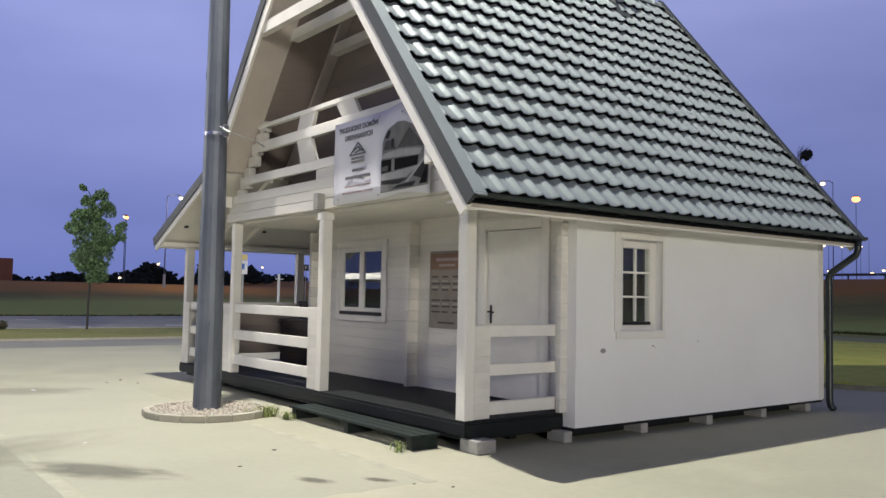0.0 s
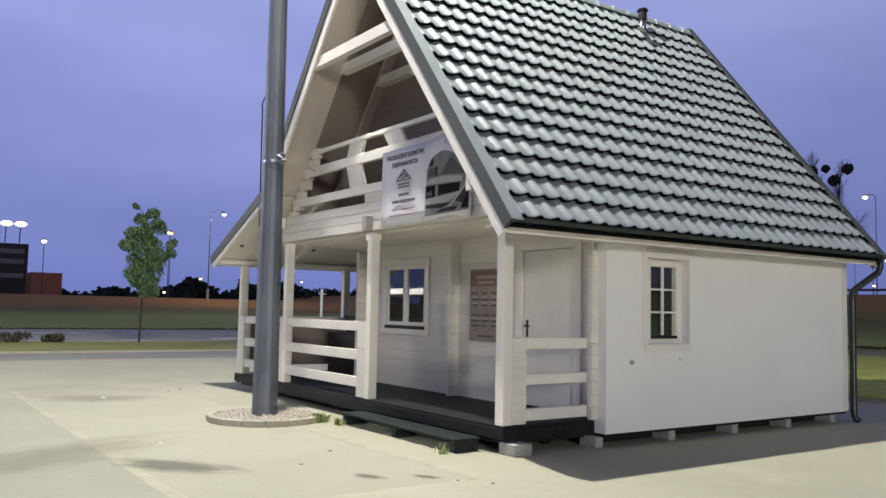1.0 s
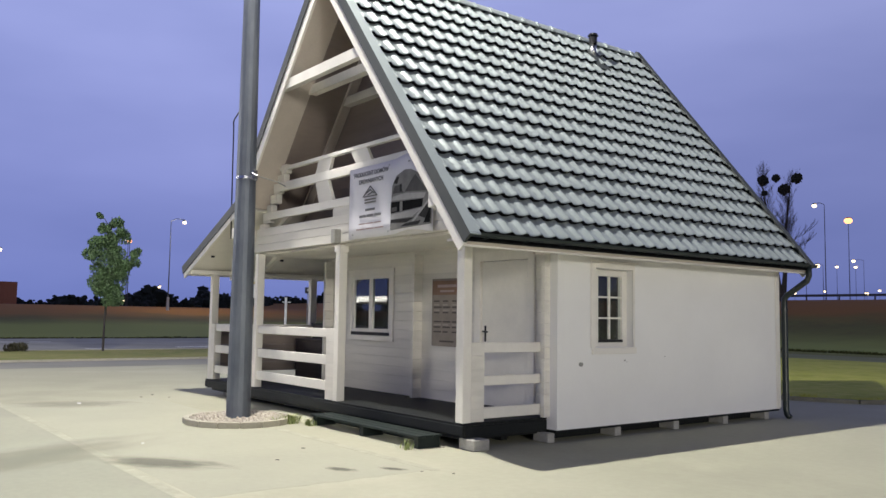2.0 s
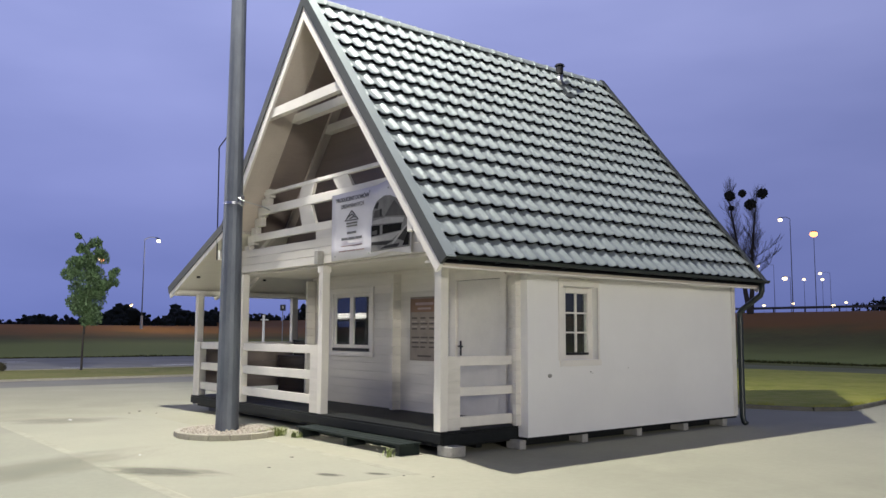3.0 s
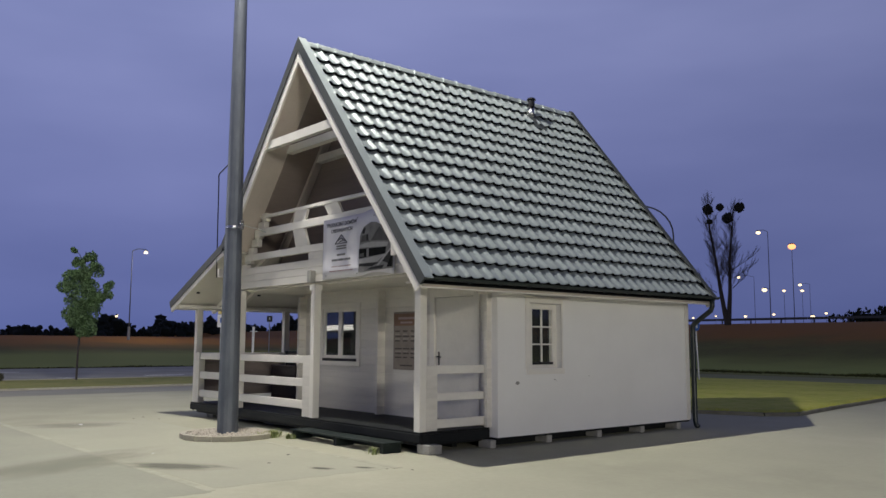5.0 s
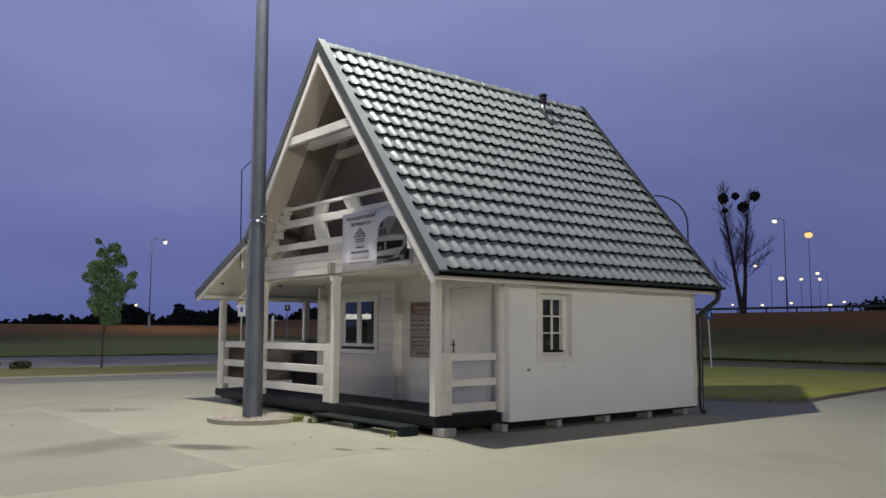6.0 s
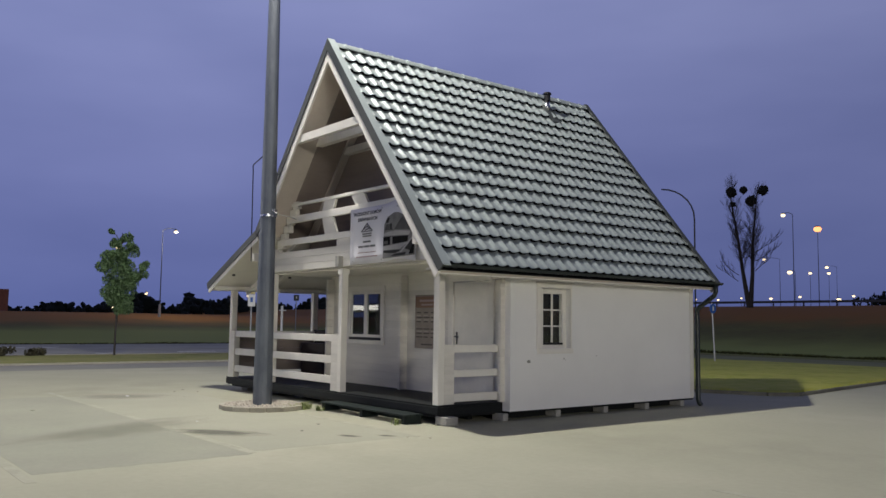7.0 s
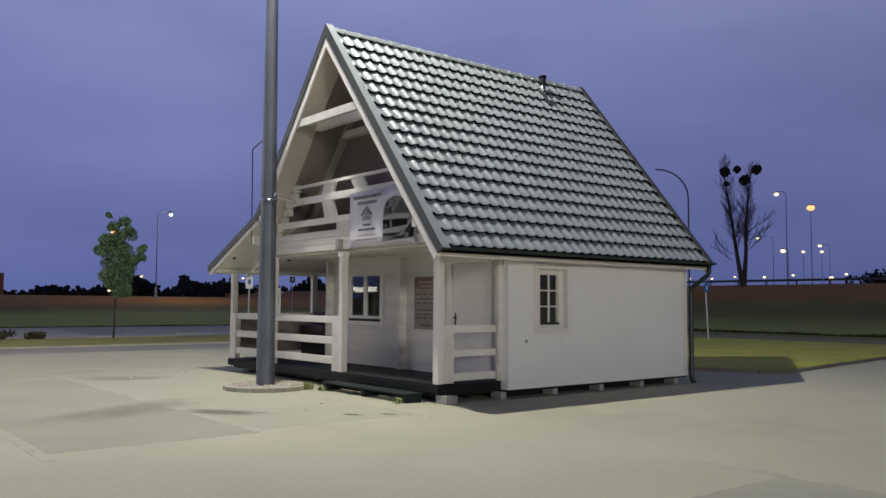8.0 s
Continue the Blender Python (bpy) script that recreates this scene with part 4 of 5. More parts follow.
def banner():
    """A vinyl banner tied to the balcony rails: print on one half, a grey photograph on the other."""
    x0, x1, z0, z1 = -2.43, -0.42, 2.60, 3.60
    ban = thing("banner", (-1.4, -0.06, z0), "white advertising banner with grey photo on balcony rails", "banner")
    split = -1.33
    bm = fresh()
    n = 14
    outline_top = lambda x: z1 if x < -0.88 else z1 - (x + 0.88) * 1.3
    cols = []
    for i in range(n + 1):
        x = x0 + (x1 - x0) * i / n
        y = -0.045 + 0.012 * math.sin(i * 1.7) * (1 if x > split else 0.4)
        cols.append([bm.verts.new((x, y, z0 + (0.04 * math.sin(max(0, x - split) * 4) if x > split else 0) + (outline_top(x) - z0) * j / 6)) for j in range(7)])
    for a, b in zip(cols, cols[1:]):
        for j in range(6):
            bm.faces.new((a[j], b[j], b[j + 1], a[j + 1]))
    sheet_ob = part("banner_sheet", bm, BANNER, ban, smooth=True)
    solid = sheet_ob.modifiers.new("thickness", "SOLIDIFY")
    solid.thickness = 0.004
    y = -0.066
    for text, z, size in (("PRODUCENT DOM\u00d3W", 3.465, 0.083), ("DREWNIANYCH", 3.36, 0.083)):
        cu = bpy.data.curves.new("lettering", "FONT")
        cu.body, cu.size, cu.align_x, cu.extrude, cu.offset = text, size, "CENTER", 0.001, 0.0022
        cu.materials.append(INK)
        ob = new("lettering", cu)
        ob.parent = ban
        ob.matrix_parent_inverse = Matrix.Translation(ban.location).inverted()
        ob.matrix_basis = pose(-1.85, y, z, 90, 0, 0)
    # house emblem, plain
    for a, b in (((-2.04, 3.17), (-1.86, 3.31)), ((-1.86, 3.31), (-1.69, 3.17)), ((-2.04, 3.17), (-1.69, 3.17)), ((-1.98, 3.21), (-1.86, 3.26)), ((-1.86, 3.26), (-1.76, 3.20)), ((-1.92, 3.19), (-1.80, 3.22))):
        part("emblem_line", bar(fresh(), (a[0], y, a[1]), (b[0], y, b[1]), 0.008, 0.013, up=(0, 0, 1)), INK, ban)
    for z in (3.075, 3.115):
        part("emblem_base", box(fresh(), -2.0, y, z, -1.72, y + 0.004, z + 0.022), PHOTO[3], ban)
    for z, w, h, mat in ((2.97, 0.26, 0.032, INK), (2.885, 0.56, 0.036, INK), (2.79, 0.58, 0.016, INK_RED), (2.715, 0.70, 0.018, INK_RED)):
        n_words = 3 if w > 0.5 else 1
        for k in range(n_words):
            a = -1.85 - w / 2 + w * k / n_words
            part("print_line", box(fresh(), a, y, z, a + w / n_words - 0.02, y + 0.004, z + h), mat, ban)
    # the photograph: plain tones in layers
    layers = ((0, 3, ((-1.35, 2.66), (-0.44, 2.68), (-0.43, 2.95), (-0.50, 3.10), (-0.74, 3.36), (-0.90, 3.42), (-1.03, 3.43), (-1.22, 3.37), (-1.32, 3.24))),
              (1, 2, ((-0.80, 3.34), (-0.52, 3.10), (-1.02, 3.14), (-0.92, 3.24))), (1, 1, ((-1.29, 3.28), (-1.22, 3.35), (-1.16, 3.35), (-1.20, 3.26))), (1, 2, ((-1.30, 3.14), (-1.26, 3.24), (-1.12, 3.24), (-1.06, 3.13))),
              (2, 1, ((-1.14, 3.15), (-1.09, 3.15), (-1.09, 3.25), (-1.14, 3.25))), (1, 4, ((-1.33, 3.05), (-0.60, 3.02), (-0.56, 3.08), (-1.00, 3.12), (-1.30, 3.10))),
              (1, 0, ((-1.34, 2.88), (-0.64, 2.91), (-0.62, 3.01), (-1.34, 3.03))), (2, 3, ((-1.13, 2.89), (-1.07, 2.89), (-1.07, 3.02), (-1.13, 3.02))), (2, 2, ((-1.34, 2.90), (-1.20, 2.90), (-1.20, 2.96), (-1.34, 2.95))),
              (1, 4, ((-1.34, 2.80), (-0.85, 2.80), (-0.62, 2.90), (-1.33, 2.865))), (1, 1, ((-1.34, 2.755), (-0.98, 2.735), (-0.80, 2.785), (-1.34, 2.795))),
              (1, 1, ((-1.12, 2.69), (-0.72, 2.69), (-0.66, 2.74), (-1.00, 2.725))), (1, 1, ((-0.72, 2.80), (-0.50, 2.74), (-0.45, 2.75), (-0.45, 2.97), (-0.60, 2.90))),
              (2, 4, ((-0.86, 2.74), (-0.80, 2.74), (-0.50, 2.96), (-0.52, 2.98))), (2, 0, ((-0.60, 2.70), (-0.46, 2.70), (-0.46, 2.90), (-0.52, 2.82))))
    for depth, t, s in layers:
        part("photo_tone", prism_y(fresh(), list(s), y - 0.002 - depth * 0.002, y - depth * 0.002), PHOTO[t], ban)
    for x, z in ((-2.3, 3.52), (-1.4, 3.54), (-0.95, 3.53), (-2.3, 2.66), (-1.4, 2.65)):
        part("eyelet", rod(fresh(), (x, y - 0.003, z), (x, y + 0.004, z), 0.013, n=10), GREY_STEEL, ban)


banner()


def wall_poster():
    x0, x1, z0, z1 = -2.36, -1.62, 1.10, 2.10
    po = thing("wall_poster", (-2.0, WALL_Y, z0), "brown printed price board on the porch wall", "poster")
    y = WALL_Y - 0.022
    part("board", box(fresh(), x0, y, z0, x1, y + 0.018, z1, 0.003), POSTER, po)
    part("heading_panel", box(fresh(), x0 + 0.01, y - 0.002, 1.86, x1 - 0.01, y - 0.0005, 2.07), POSTER_HEAD, po, "brown heading panel")
    part("heading_bar", box(fresh(), x0 + 0.14, y - 0.004, 1.97, x1 - 0.14, y - 0.0025, 2.01), INK_RED, po)
    part("heading_bar", box(fresh(), x0 + 0.2, y - 0.004, 1.90, x1 - 0.2, y - 0.0025, 1.93), INK_RED, po)
    rng = random.Random(4)
    for z, mat in ((1.755, POSTER_DARK), (1.70, POSTER_PALE), (1.665, POSTER_DARK), (1.62, POSTER_PALE), (1.585, POSTER_DARK),
                   (1.45, POSTER_DARK), (1.405, POSTER_PALE), (1.37, POSTER_DARK), (1.30, POSTER_DARK)):
        for c in range(3):
            a = x0 + 0.05 + c * 0.222
            part("print_line", box(fresh(), a, y - 0.003, z, a + 0.12 + 0.08 * rng.random(), y - 0.001, z + 0.022), mat, po)
    part("print_line", box(fresh(), x0 + 0.2, y - 0.003, 1.16, x1 - 0.2, y - 0.001, 1.185), POSTER_DARK, po)


wall_poster()


# ---- the lamp mast ----
MX, MY = -3.55, -1.128
TOP = (MX - 0.03, MY - 0.01)     # the shaft leans a little


def lamp_mast():
    mast = thing("lamp_mast", (MX, MY, 0.06), "tall tapered grey steel lamp mast with scratches", "lamp post")
    part("shaft", rod(fresh(), (MX, MY, 0.06), (*TOP, 13.1), 0.172, 0.060, 16), POLE, mast, smooth=False)
    part("cap", rod(fresh(), (*TOP, 13.1), (*TOP, 13.2), 0.066, 0.05, 12), POLE, mast)
    part("arm", tube(fresh(), [(*TOP, 12.95), (TOP[0] + 0.2, TOP[1] - 0.15, 13.02), (LAMP[0] - 0.28, LAMP[1] + 0.21, LAMP[2] + 0.16)], 0.035), POLE, mast)
    head = part("lamp_head", bar(fresh(), (LAMP[0] - 0.34, LAMP[1] + 0.25, LAMP[2] + 0.14), (LAMP[0] + 0.24, LAMP[1] - 0.18, LAMP[2] + 0.16), 0.28, 0.10), FLASH, mast)
    part("lens", bar(fresh(), (LAMP[0] - 0.2, LAMP[1] + 0.15, LAMP[2] + 0.085), (LAMP[0] + 0.18, LAMP[1] - 0.13, LAMP[2] + 0.10), 0.22, 0.01), LAMP_COOL, head)
    # strap, clamp and tie rod to the house
    r = 0.172 - 0.112 * 3.44 / 13.04 + 0.004
    part("strap", rod(fresh(), (MX, MY, 3.48), (MX, MY, 3.52), r, n=20), CHROME, mast)
    part("clamp", box(fresh(), MX + 0.07, MY + 0.03, 3.46, MX + 0.15, MY + 0.11, 3.62, 0.012), CHROME, mast, "bright steel clamp")
    part("clamp_bolt", rod(fresh(), (MX + 0.10, MY - 0.02, 3.60), (MX + 0.20, MY + 0.08, 3.52), 0.012), CHROME, mast)
    part("tie_wire", tube(fresh(), [(MX + 0.12, MY + 0.08, 3.54), (MX - 0.4, MY + 0.7, 3.57), (-4.55, 0.0, 3.62)], 0.009, 6), GREY_STEEL, mast)
    part("cable", tube(fresh(), [(MX - 0.13, MY - 0.09, 0.10), (MX - 0.15, MY - 0.10, 0.4), (MX - 0.14, MY - 0.09, 0.9)], 0.011, 6), BLACK_IRON, mast)
    part("door_plate", box(fresh(), MX + 0.125, MY - 0.08, 0.85, MX + 0.148, MY + 0.0, 1.15, 0.004), POLE, mast)
    part("sticker", box(fresh(), MX - 0.15, MY - 0.11, 2.15, MX - 0.125, MY - 0.03, 2.32), WHITE_SIGN, mast)


lamp_mast()


def cable_pipe():
    """A thin bent pipe that rises from the purlin and turns over to the mast."""
    x, y = -5.60, -0.46
    ob = thing("cable_pipe", (x, y, 2.82), "thin dark cable pipe rising to the mast", "pipe")
    part("pipe", tube(fresh(), [(x, y, 2.80), (x - 0.03, y, 3.8), (x - 0.05, y, 4.74), (x - 0.02, y - 0.02, 4.80), (x + 0.1, y - 0.06, 4.82), (MX - 0.12, MY + 0.05, 4.76)], 0.012, 8), BLACK_IRON, ob, smooth=True)


cable_pipe()


def planter_ring():
    ring = thing("mast_island", (MX, MY, 0), "round kerbed gravel island at the mast foot", "planter")
    n, r = 16, 0.77
    for k in range(n):
        a0, a1 = 2 * math.pi * (k + 0.02) / n, 2 * math.pi * (k + 0.98) / n
        bm = fresh()
        pts = []
        for z in (0.0, 0.085):
            for rr, a in ((r, a0), (r, a1), (r - 0.08, a1), (r - 0.08, a0)):
                pts.append(bm.verts.new((MX + 0.02 + rr * math.cos(a), MY + 0.0 + rr * math.sin(a), z)))
        for f in ((0, 1, 5, 4), (1, 2, 6, 5), (2, 3, 7, 6), (3, 0, 4, 7), (4, 5, 6, 7), (3, 2, 1, 0)):
            bm.faces.new([pts[i] for i in f])
        bmesh.ops.bevel(bm, geom=list(bm.edges), offset=0.008, segments=1, affect="EDGES")
        part("kerb_stone", bm, KERB, ring)
    part("soil", rod(fresh(), (MX + 0.02, MY, 0.0), (MX + 0.02, MY, 0.055), r - 0.085, n=32), GRAVEL, ring)
    bm = fresh()
    rng = random.Random(11)
    for _ in range(900):
        a, rr = rng.random() * 6.283, (r - 0.10) * math.sqrt(rng.random())
        if rr < 0.17:
            continue
        s = 0.014 + 0.022 * rng.random()
        m = Matrix.Translation((MX + 0.02 + rr * math.cos(a), MY + rr * math.sin(a), 0.058 + s * 0.3)) @ Euler((rng.random() * 3, rng.random() * 3, rng.random() * 3)).to_matrix().to_4x4() @ Matrix.Diagonal((s, s * 0.8, s * 0.6, 1))
        bmesh.ops.create_icosphere(bm, subdivisions=1, radius=1.0, matrix=m)
    tagged(part("gravel", bm, GRAVEL, ring), kind="stuff")


planter_ring()


def weed_tuft(x, y, size, seed, count=60):
    rng = random.Random(seed)
    bm = fresh()
    for _ in range(count):
        a, lean = rng.random() * 6.283, 0.5 + 1.3 * rng.random()
        h = size * (0.5 + 0.6 * rng.random())
        bx, by = x + rng.gauss(0, size * 0.35), y + rng.gauss(0, size * 0.35)
        d = Vector((math.cos(a), math.sin(a), 0))
        s = Vector((-d.y, d.x, 0)) * 0.006
        p0, p1, p2 = Vector((bx, by, 0.0)), Vector((bx, by, h * 0.6)) + d * h * lean * 0.25, Vector((bx, by, h * 0.85)) + d * h * lean * 0.7
        v = [bm.verts.new(q) for q in (p0 - s, p0 + s, p1 + s, p1 - s, p2)]
        bm.faces.new((v[0], v[1], v[2], v[3]))
        bm.faces.new((v[3], v[2], v[4]))
    return tagged(single("weed_tuft", bm, WEED, "straggling green weeds at the kerb", "weeds"), kind="stuff")


weed_tuft(-3.0, -0.58, 0.17, 1, 110)
weed_tuft(-2.98, -0.84, 0.14, 2, 60)
weed_tuft(-2.65, -0.48, 0.13, 6, 40)
weed_tuft(-4.3, -1.0, 0.10, 3, 25)
weed_tuft(-0.25, -0.50, 0.13, 4, 26)



def kerb_grass():
    """Ragged turf that hangs over the lawn's kerb."""
    rg = random.Random(31)
    bm = fresh()
    edge = [(-0.75, 18), (-0.15, 13.5), (0.28, 10.6), (-0.15, 9.95), (-1.6, 9.35), (-4.5, 8.9)]
    for (x0, y0), (x1, y1) in zip(edge, edge[1:]):
        for _ in range(int(260 * math.hypot(x1 - x0, y1 - y0))):
            f = rg.random()
            px, py = x0 + (x1 - x0) * f - abs(rg.gauss(0, 0.12)) - 0.02, y0 + (y1 - y0) * f + abs(rg.gauss(0, 0.10))
            if noise.noise(Vector((px * 1.7, py * 1.7, 0))) < -0.1:
                continue
            h, a = rg.uniform(0.05, 0.13), rg.random() * 6.28
            d = Vector((math.cos(a), math.sin(a), 0))
            q = Vector((-d.y, d.x, 0)) * 0.006
            p = Vector((px, py, 0.03))
            v = [bm.verts.new(c) for c in (p - q, p + q, p + d * h * 0.5 + Vector((0, 0, h)))]
            bm.faces.new(v)
    single("kerb_grass", bm, LAWN, "ragged grass blades along the lawn kerb", "grass", kind="stuff")


kerb_grass()


def rank_grass(p, q, count, height, seed):
    """A line of tall rough grass between two points."""
    rg = random.Random(seed)
    verts, faces = [], []
    for _ in range(count):
        f = rg.random()
        x, y = p[0] + (q[0] - p[0]) * f + rg.gauss(0, 0.4), p[1] + (q[1] - p[1]) * f + rg.gauss(0, 0.4)
        z, a, h = land(x, y), rg.random() * 6.28, height * rg.uniform(0.4, 1.2) * (0.7 + 0.6 * noise.noise(Vector((x * 0.3, y * 0.3, 0))))
        c, d = math.cos(a), math.sin(a)
        k = len(verts)
        verts += [(x - d * 0.05, y + c * 0.05, z), (x + d * 0.05, y - c * 0.05, z), (x + c * h * 0.4, y + d * h * 0.4, z + h)]
        faces.append((k, k + 1, k + 2))
    me = bpy.data.meshes.new("rank_grass")
    me.from_pydata(verts, [], faces)
    me.materials.append(RANK)
    tagged(new("rank_grass", me), "line of tall dark rough grass", "grass", kind="stuff")


rank_grass((-42.9, -45), (-42.9, 40), 9000, 0.15, 1)
rank_grass((-40, 36.9), (24, 37.4), 9000, 0.20, 2)

# litter and fallen leaves on the paving
rng = random.Random(21)
LITTER = [(-7.0, -2.41, 0.05, WHITE_SIGN), (-2.2, -2.9, 0.025, WHITE_SIGN), (-5.1, -4.6, 0.05, LINE), (-0.36, -2.09, 0.025, BARK), (-7.6, -1.2, 0.03, BARK), (-7.9, -0.9, 0.04, BARK), (-7.3, -0.8, 0.03, BARK), (1.0, -1.2, 0.02, BARK), (1.25, -1.0, 0.022, BARK), (-0.9, -1.5, 0.03, BARK)]
for x, y, s, mat in LITTER:
    bm = fresh()
    bmesh.ops.create_icosphere(bm, subdivisions=1, radius=1.0, matrix=pose(x, y, 0.006 + s * 0.12, 0, 0, rng.random() * 180) @ Matrix.Diagonal((s, s * 0.6, s * 0.15, 1)))
    single("litter", bm, mat, "white paper scrap on the paving" if mat is WHITE_SIGN else "dry leaf lying on the paving", "litter", "litter on the paving")


# ---- trees ----
def leaf_cloud(bm, centre, radius, count, size, rng):
    for _ in range(count):
        d = Vector((rng.gauss(0, 1), rng.gauss(0, 1), rng.gauss(0, 1))).normalized() * radius * (0.35 + 0.65 * rng.random() ** 0.5)
        p = Vector(centre) + Vector((d.x, d.y, d.z * 0.9))
        q = Euler((rng.random() * 6.28, rng.random() * 6.28, rng.random() * 6.28)).to_matrix()
        s = size * (0.6 + 0.8 * rng.random())
        v = [bm.verts.new(p + q @ Vector(c)) for c in ((-s, 0, 0), (0, -s * 0.55, s * 0.1), (s, 0, 0), (0, s * 0.55, s * 0.1))]
        bm.faces.new(v)


def young_tree(x, y):
    tree = thing("young_tree", (x, y, 0.03), "slender young street tree with ragged green crown", "tree")
    part("trunk", tube(fresh(), [(x, y, 0.0), (x + 0.02, y, 1.2), (x - 0.01, y + 0.05, 2.6), (x, y + 0.1, 4.2), (x, y + 0.1, 5.2)], [0.045, 0.04, 0.035, 0.025, 0.01], 8), BARK, tree)
    rng = random.Random(8)
    bm_l, bm_b = fresh(), fresh()
    blobs = ((0.0, 2.1, 0.5), (-0.22, 2.4, 0.5), (0.2, 2.35, 0.5), (-0.12, 2.6, 0.5), (0.25, 2.75, 0.5), (-0.35, 3.0, 0.48), (0.1, 3.25, 0.55), (0.5, 3.2, 0.42), (0.95, 3.35, 0.3), (1.05, 3.7, 0.24), (-0.45, 3.6, 0.5), (0.05, 3.8, 0.5), (-0.5, 4.2, 0.42), (0.15, 4.35, 0.42), (0.45, 4.5, 0.36), (-0.3, 4.75, 0.3), (0.3, 5.0, 0.3), (-0.4, 5.2, 0.15), (0.05, 1.85, 0.3))
    side = Vector((0.33, 0.94, 0))
    for u, z, r in blobs:
        c = Vector((x, y, 1.85 + (z - 1.85) * 0.97 + 0.12)) + side * (u * 0.9 + 0.06)
        for k in range(3):
            e = c + Vector((rng.uniform(-0.6, 0.6) * r, rng.uniform(-0.5, 0.5) * r, rng.uniform(-0.4, 0.4) * r))
            leaf_cloud(bm_l, e, r * rng.uniform(0.5, 0.85), int(600 * r), 0.052, rng)
        tube(bm_b, [(x, y + 0.06, z - 0.45), tuple((c + Vector((x, y, z - 0.2))) / 2), tuple(c)], [0.02, 0.014, 0.005], 5)
    part("limb", bm_b, BARK, tree)
    part("crown", bm_l, LEAF, tree)


young_tree(-25.7, 3.1)


def bare_tree():
    """Two bare stems from one foot, with mistletoe."""
    bx, by, bz = -35.1, 66.9, land(-35.1, 66.9)
    tree = thing("bare_tree", (bx, by, bz), "leafless twin-stemmed tree with dark mistletoe balls", "tree")
    side = Vector((0.84, 0.54, 0)).normalized()
    rng = random.Random(5)
    stems = (((0.0, 0.0), (-0.5, 3.0), (-0.95, 6.5), (-1.4, 9.5), (-1.7, 11.9)), ((0.1, 0.0), (0.35, 3.0), (0.40, 6.0), (0.65, 8.6), (0.95, 11.2)))
    twigs = fresh()

    def branch(p, d, length, r, depth):
        pts = [Vector(p)]
        dd = Vector(d)
        for k in range(4):
            dd = (dd + Vector((rng.gauss(0, 0.12), rng.gauss(0, 0.12), 0.10))).normalized()
            pts.append(pts[-1] + dd * length / 4)
        tube(twigs, pts, [r, r * 0.8, r * 0.6, r * 0.4, r * 0.18], 4)
        if depth:
            for k in (1, 2, 3, 4):
                for _ in range(2):
                    nd = (dd + Vector((rng.gauss(0, 0.55), rng.gauss(0, 0.55), rng.uniform(0.0, 0.5)))).normalized()
                    branch(pts[k], nd, length * rng.uniform(0.35, 0.55), r * 0.5, depth - 1)

    for s in stems:
        pts = [Vector((bx, by, bz - 0.1 + (h + 0.33 if h else 0))) + side * u for u, h in s]
        part("trunk", tube(fresh(), pts, [0.27, 0.19, 0.14, 0.085, 0.02], 8), BARK, tree)
        for i in range(1, 4):
            for k in range(22):
                f = rng.random()
                p = pts[i].lerp(pts[i + 1], f)
                a = rng.random() * 6.28
                d = Vector((math.cos(a), math.sin(a), 1.5)).normalized()
                branch(p, d, 1.9 - 0.30 * i, 0.027 - 0.004 * i, 2)
    for u, z, l in ((-0.9, 3.2, 4.2), (-1.0, 2.6, 3.6), (0.6, 3.6, 4.4), (0.6, 5.4, 4.6), (0.7, 4.6, 3.8)):
        branch(Vector((bx, by, bz + z)) + side * u, (side * (1 if u > 0 else -1) + Vector((0, 0, 0.6))).normalized(), l * 0.5, 0.045, 2)
    part("branch_tangle", twigs, BARK, tree)
    for (px, py, pz), r in (((-36.4, 66.1, 15.0), 0.50), ((-34.8, 67.1, 14.1), 0.52), ((-33.8, 67.6, 15.1), 0.48), ((-35.4, 66.7, 15.2), 0.38), ((-36.3, 66.2, 13.8), 0.28)):
        bm = fresh()
        bmesh.ops.create_icosphere(bm, subdivisions=3, radius=r, matrix=Matrix.Translation((px, py, pz)))
        for v in bm.verts:
            v.co += (v.co - Vector((px, py, pz))).normalized() * rng.gauss(0, r * 0.13)
        part("mistletoe_clump", bm, MISTLETOE, tree)


bare_tree()


def shrub(x, y, w, h, seed):
    rng = random.Random(seed)
    bm = fresh()
    for k in range(7):
        leaf_cloud(bm, (x + rng.gauss(0, w * 0.2), y + rng.gauss(0, w * 0.35), h * rng.uniform(0.25, 0.6)), h * 0.45, 60, 0.06, rng)
    return single("shrub", bm, BUSH, "low dark shrub on the grass verge", "shrub", "shrubs on the verge")


shrub(-26.3, 0.15, 0.55, 0.36, 1)
shrub(-26.4, -1.15, 0.7, 0.42, 2)
shrub(-26.3, -2.6, 0.8, 0.5, 3)


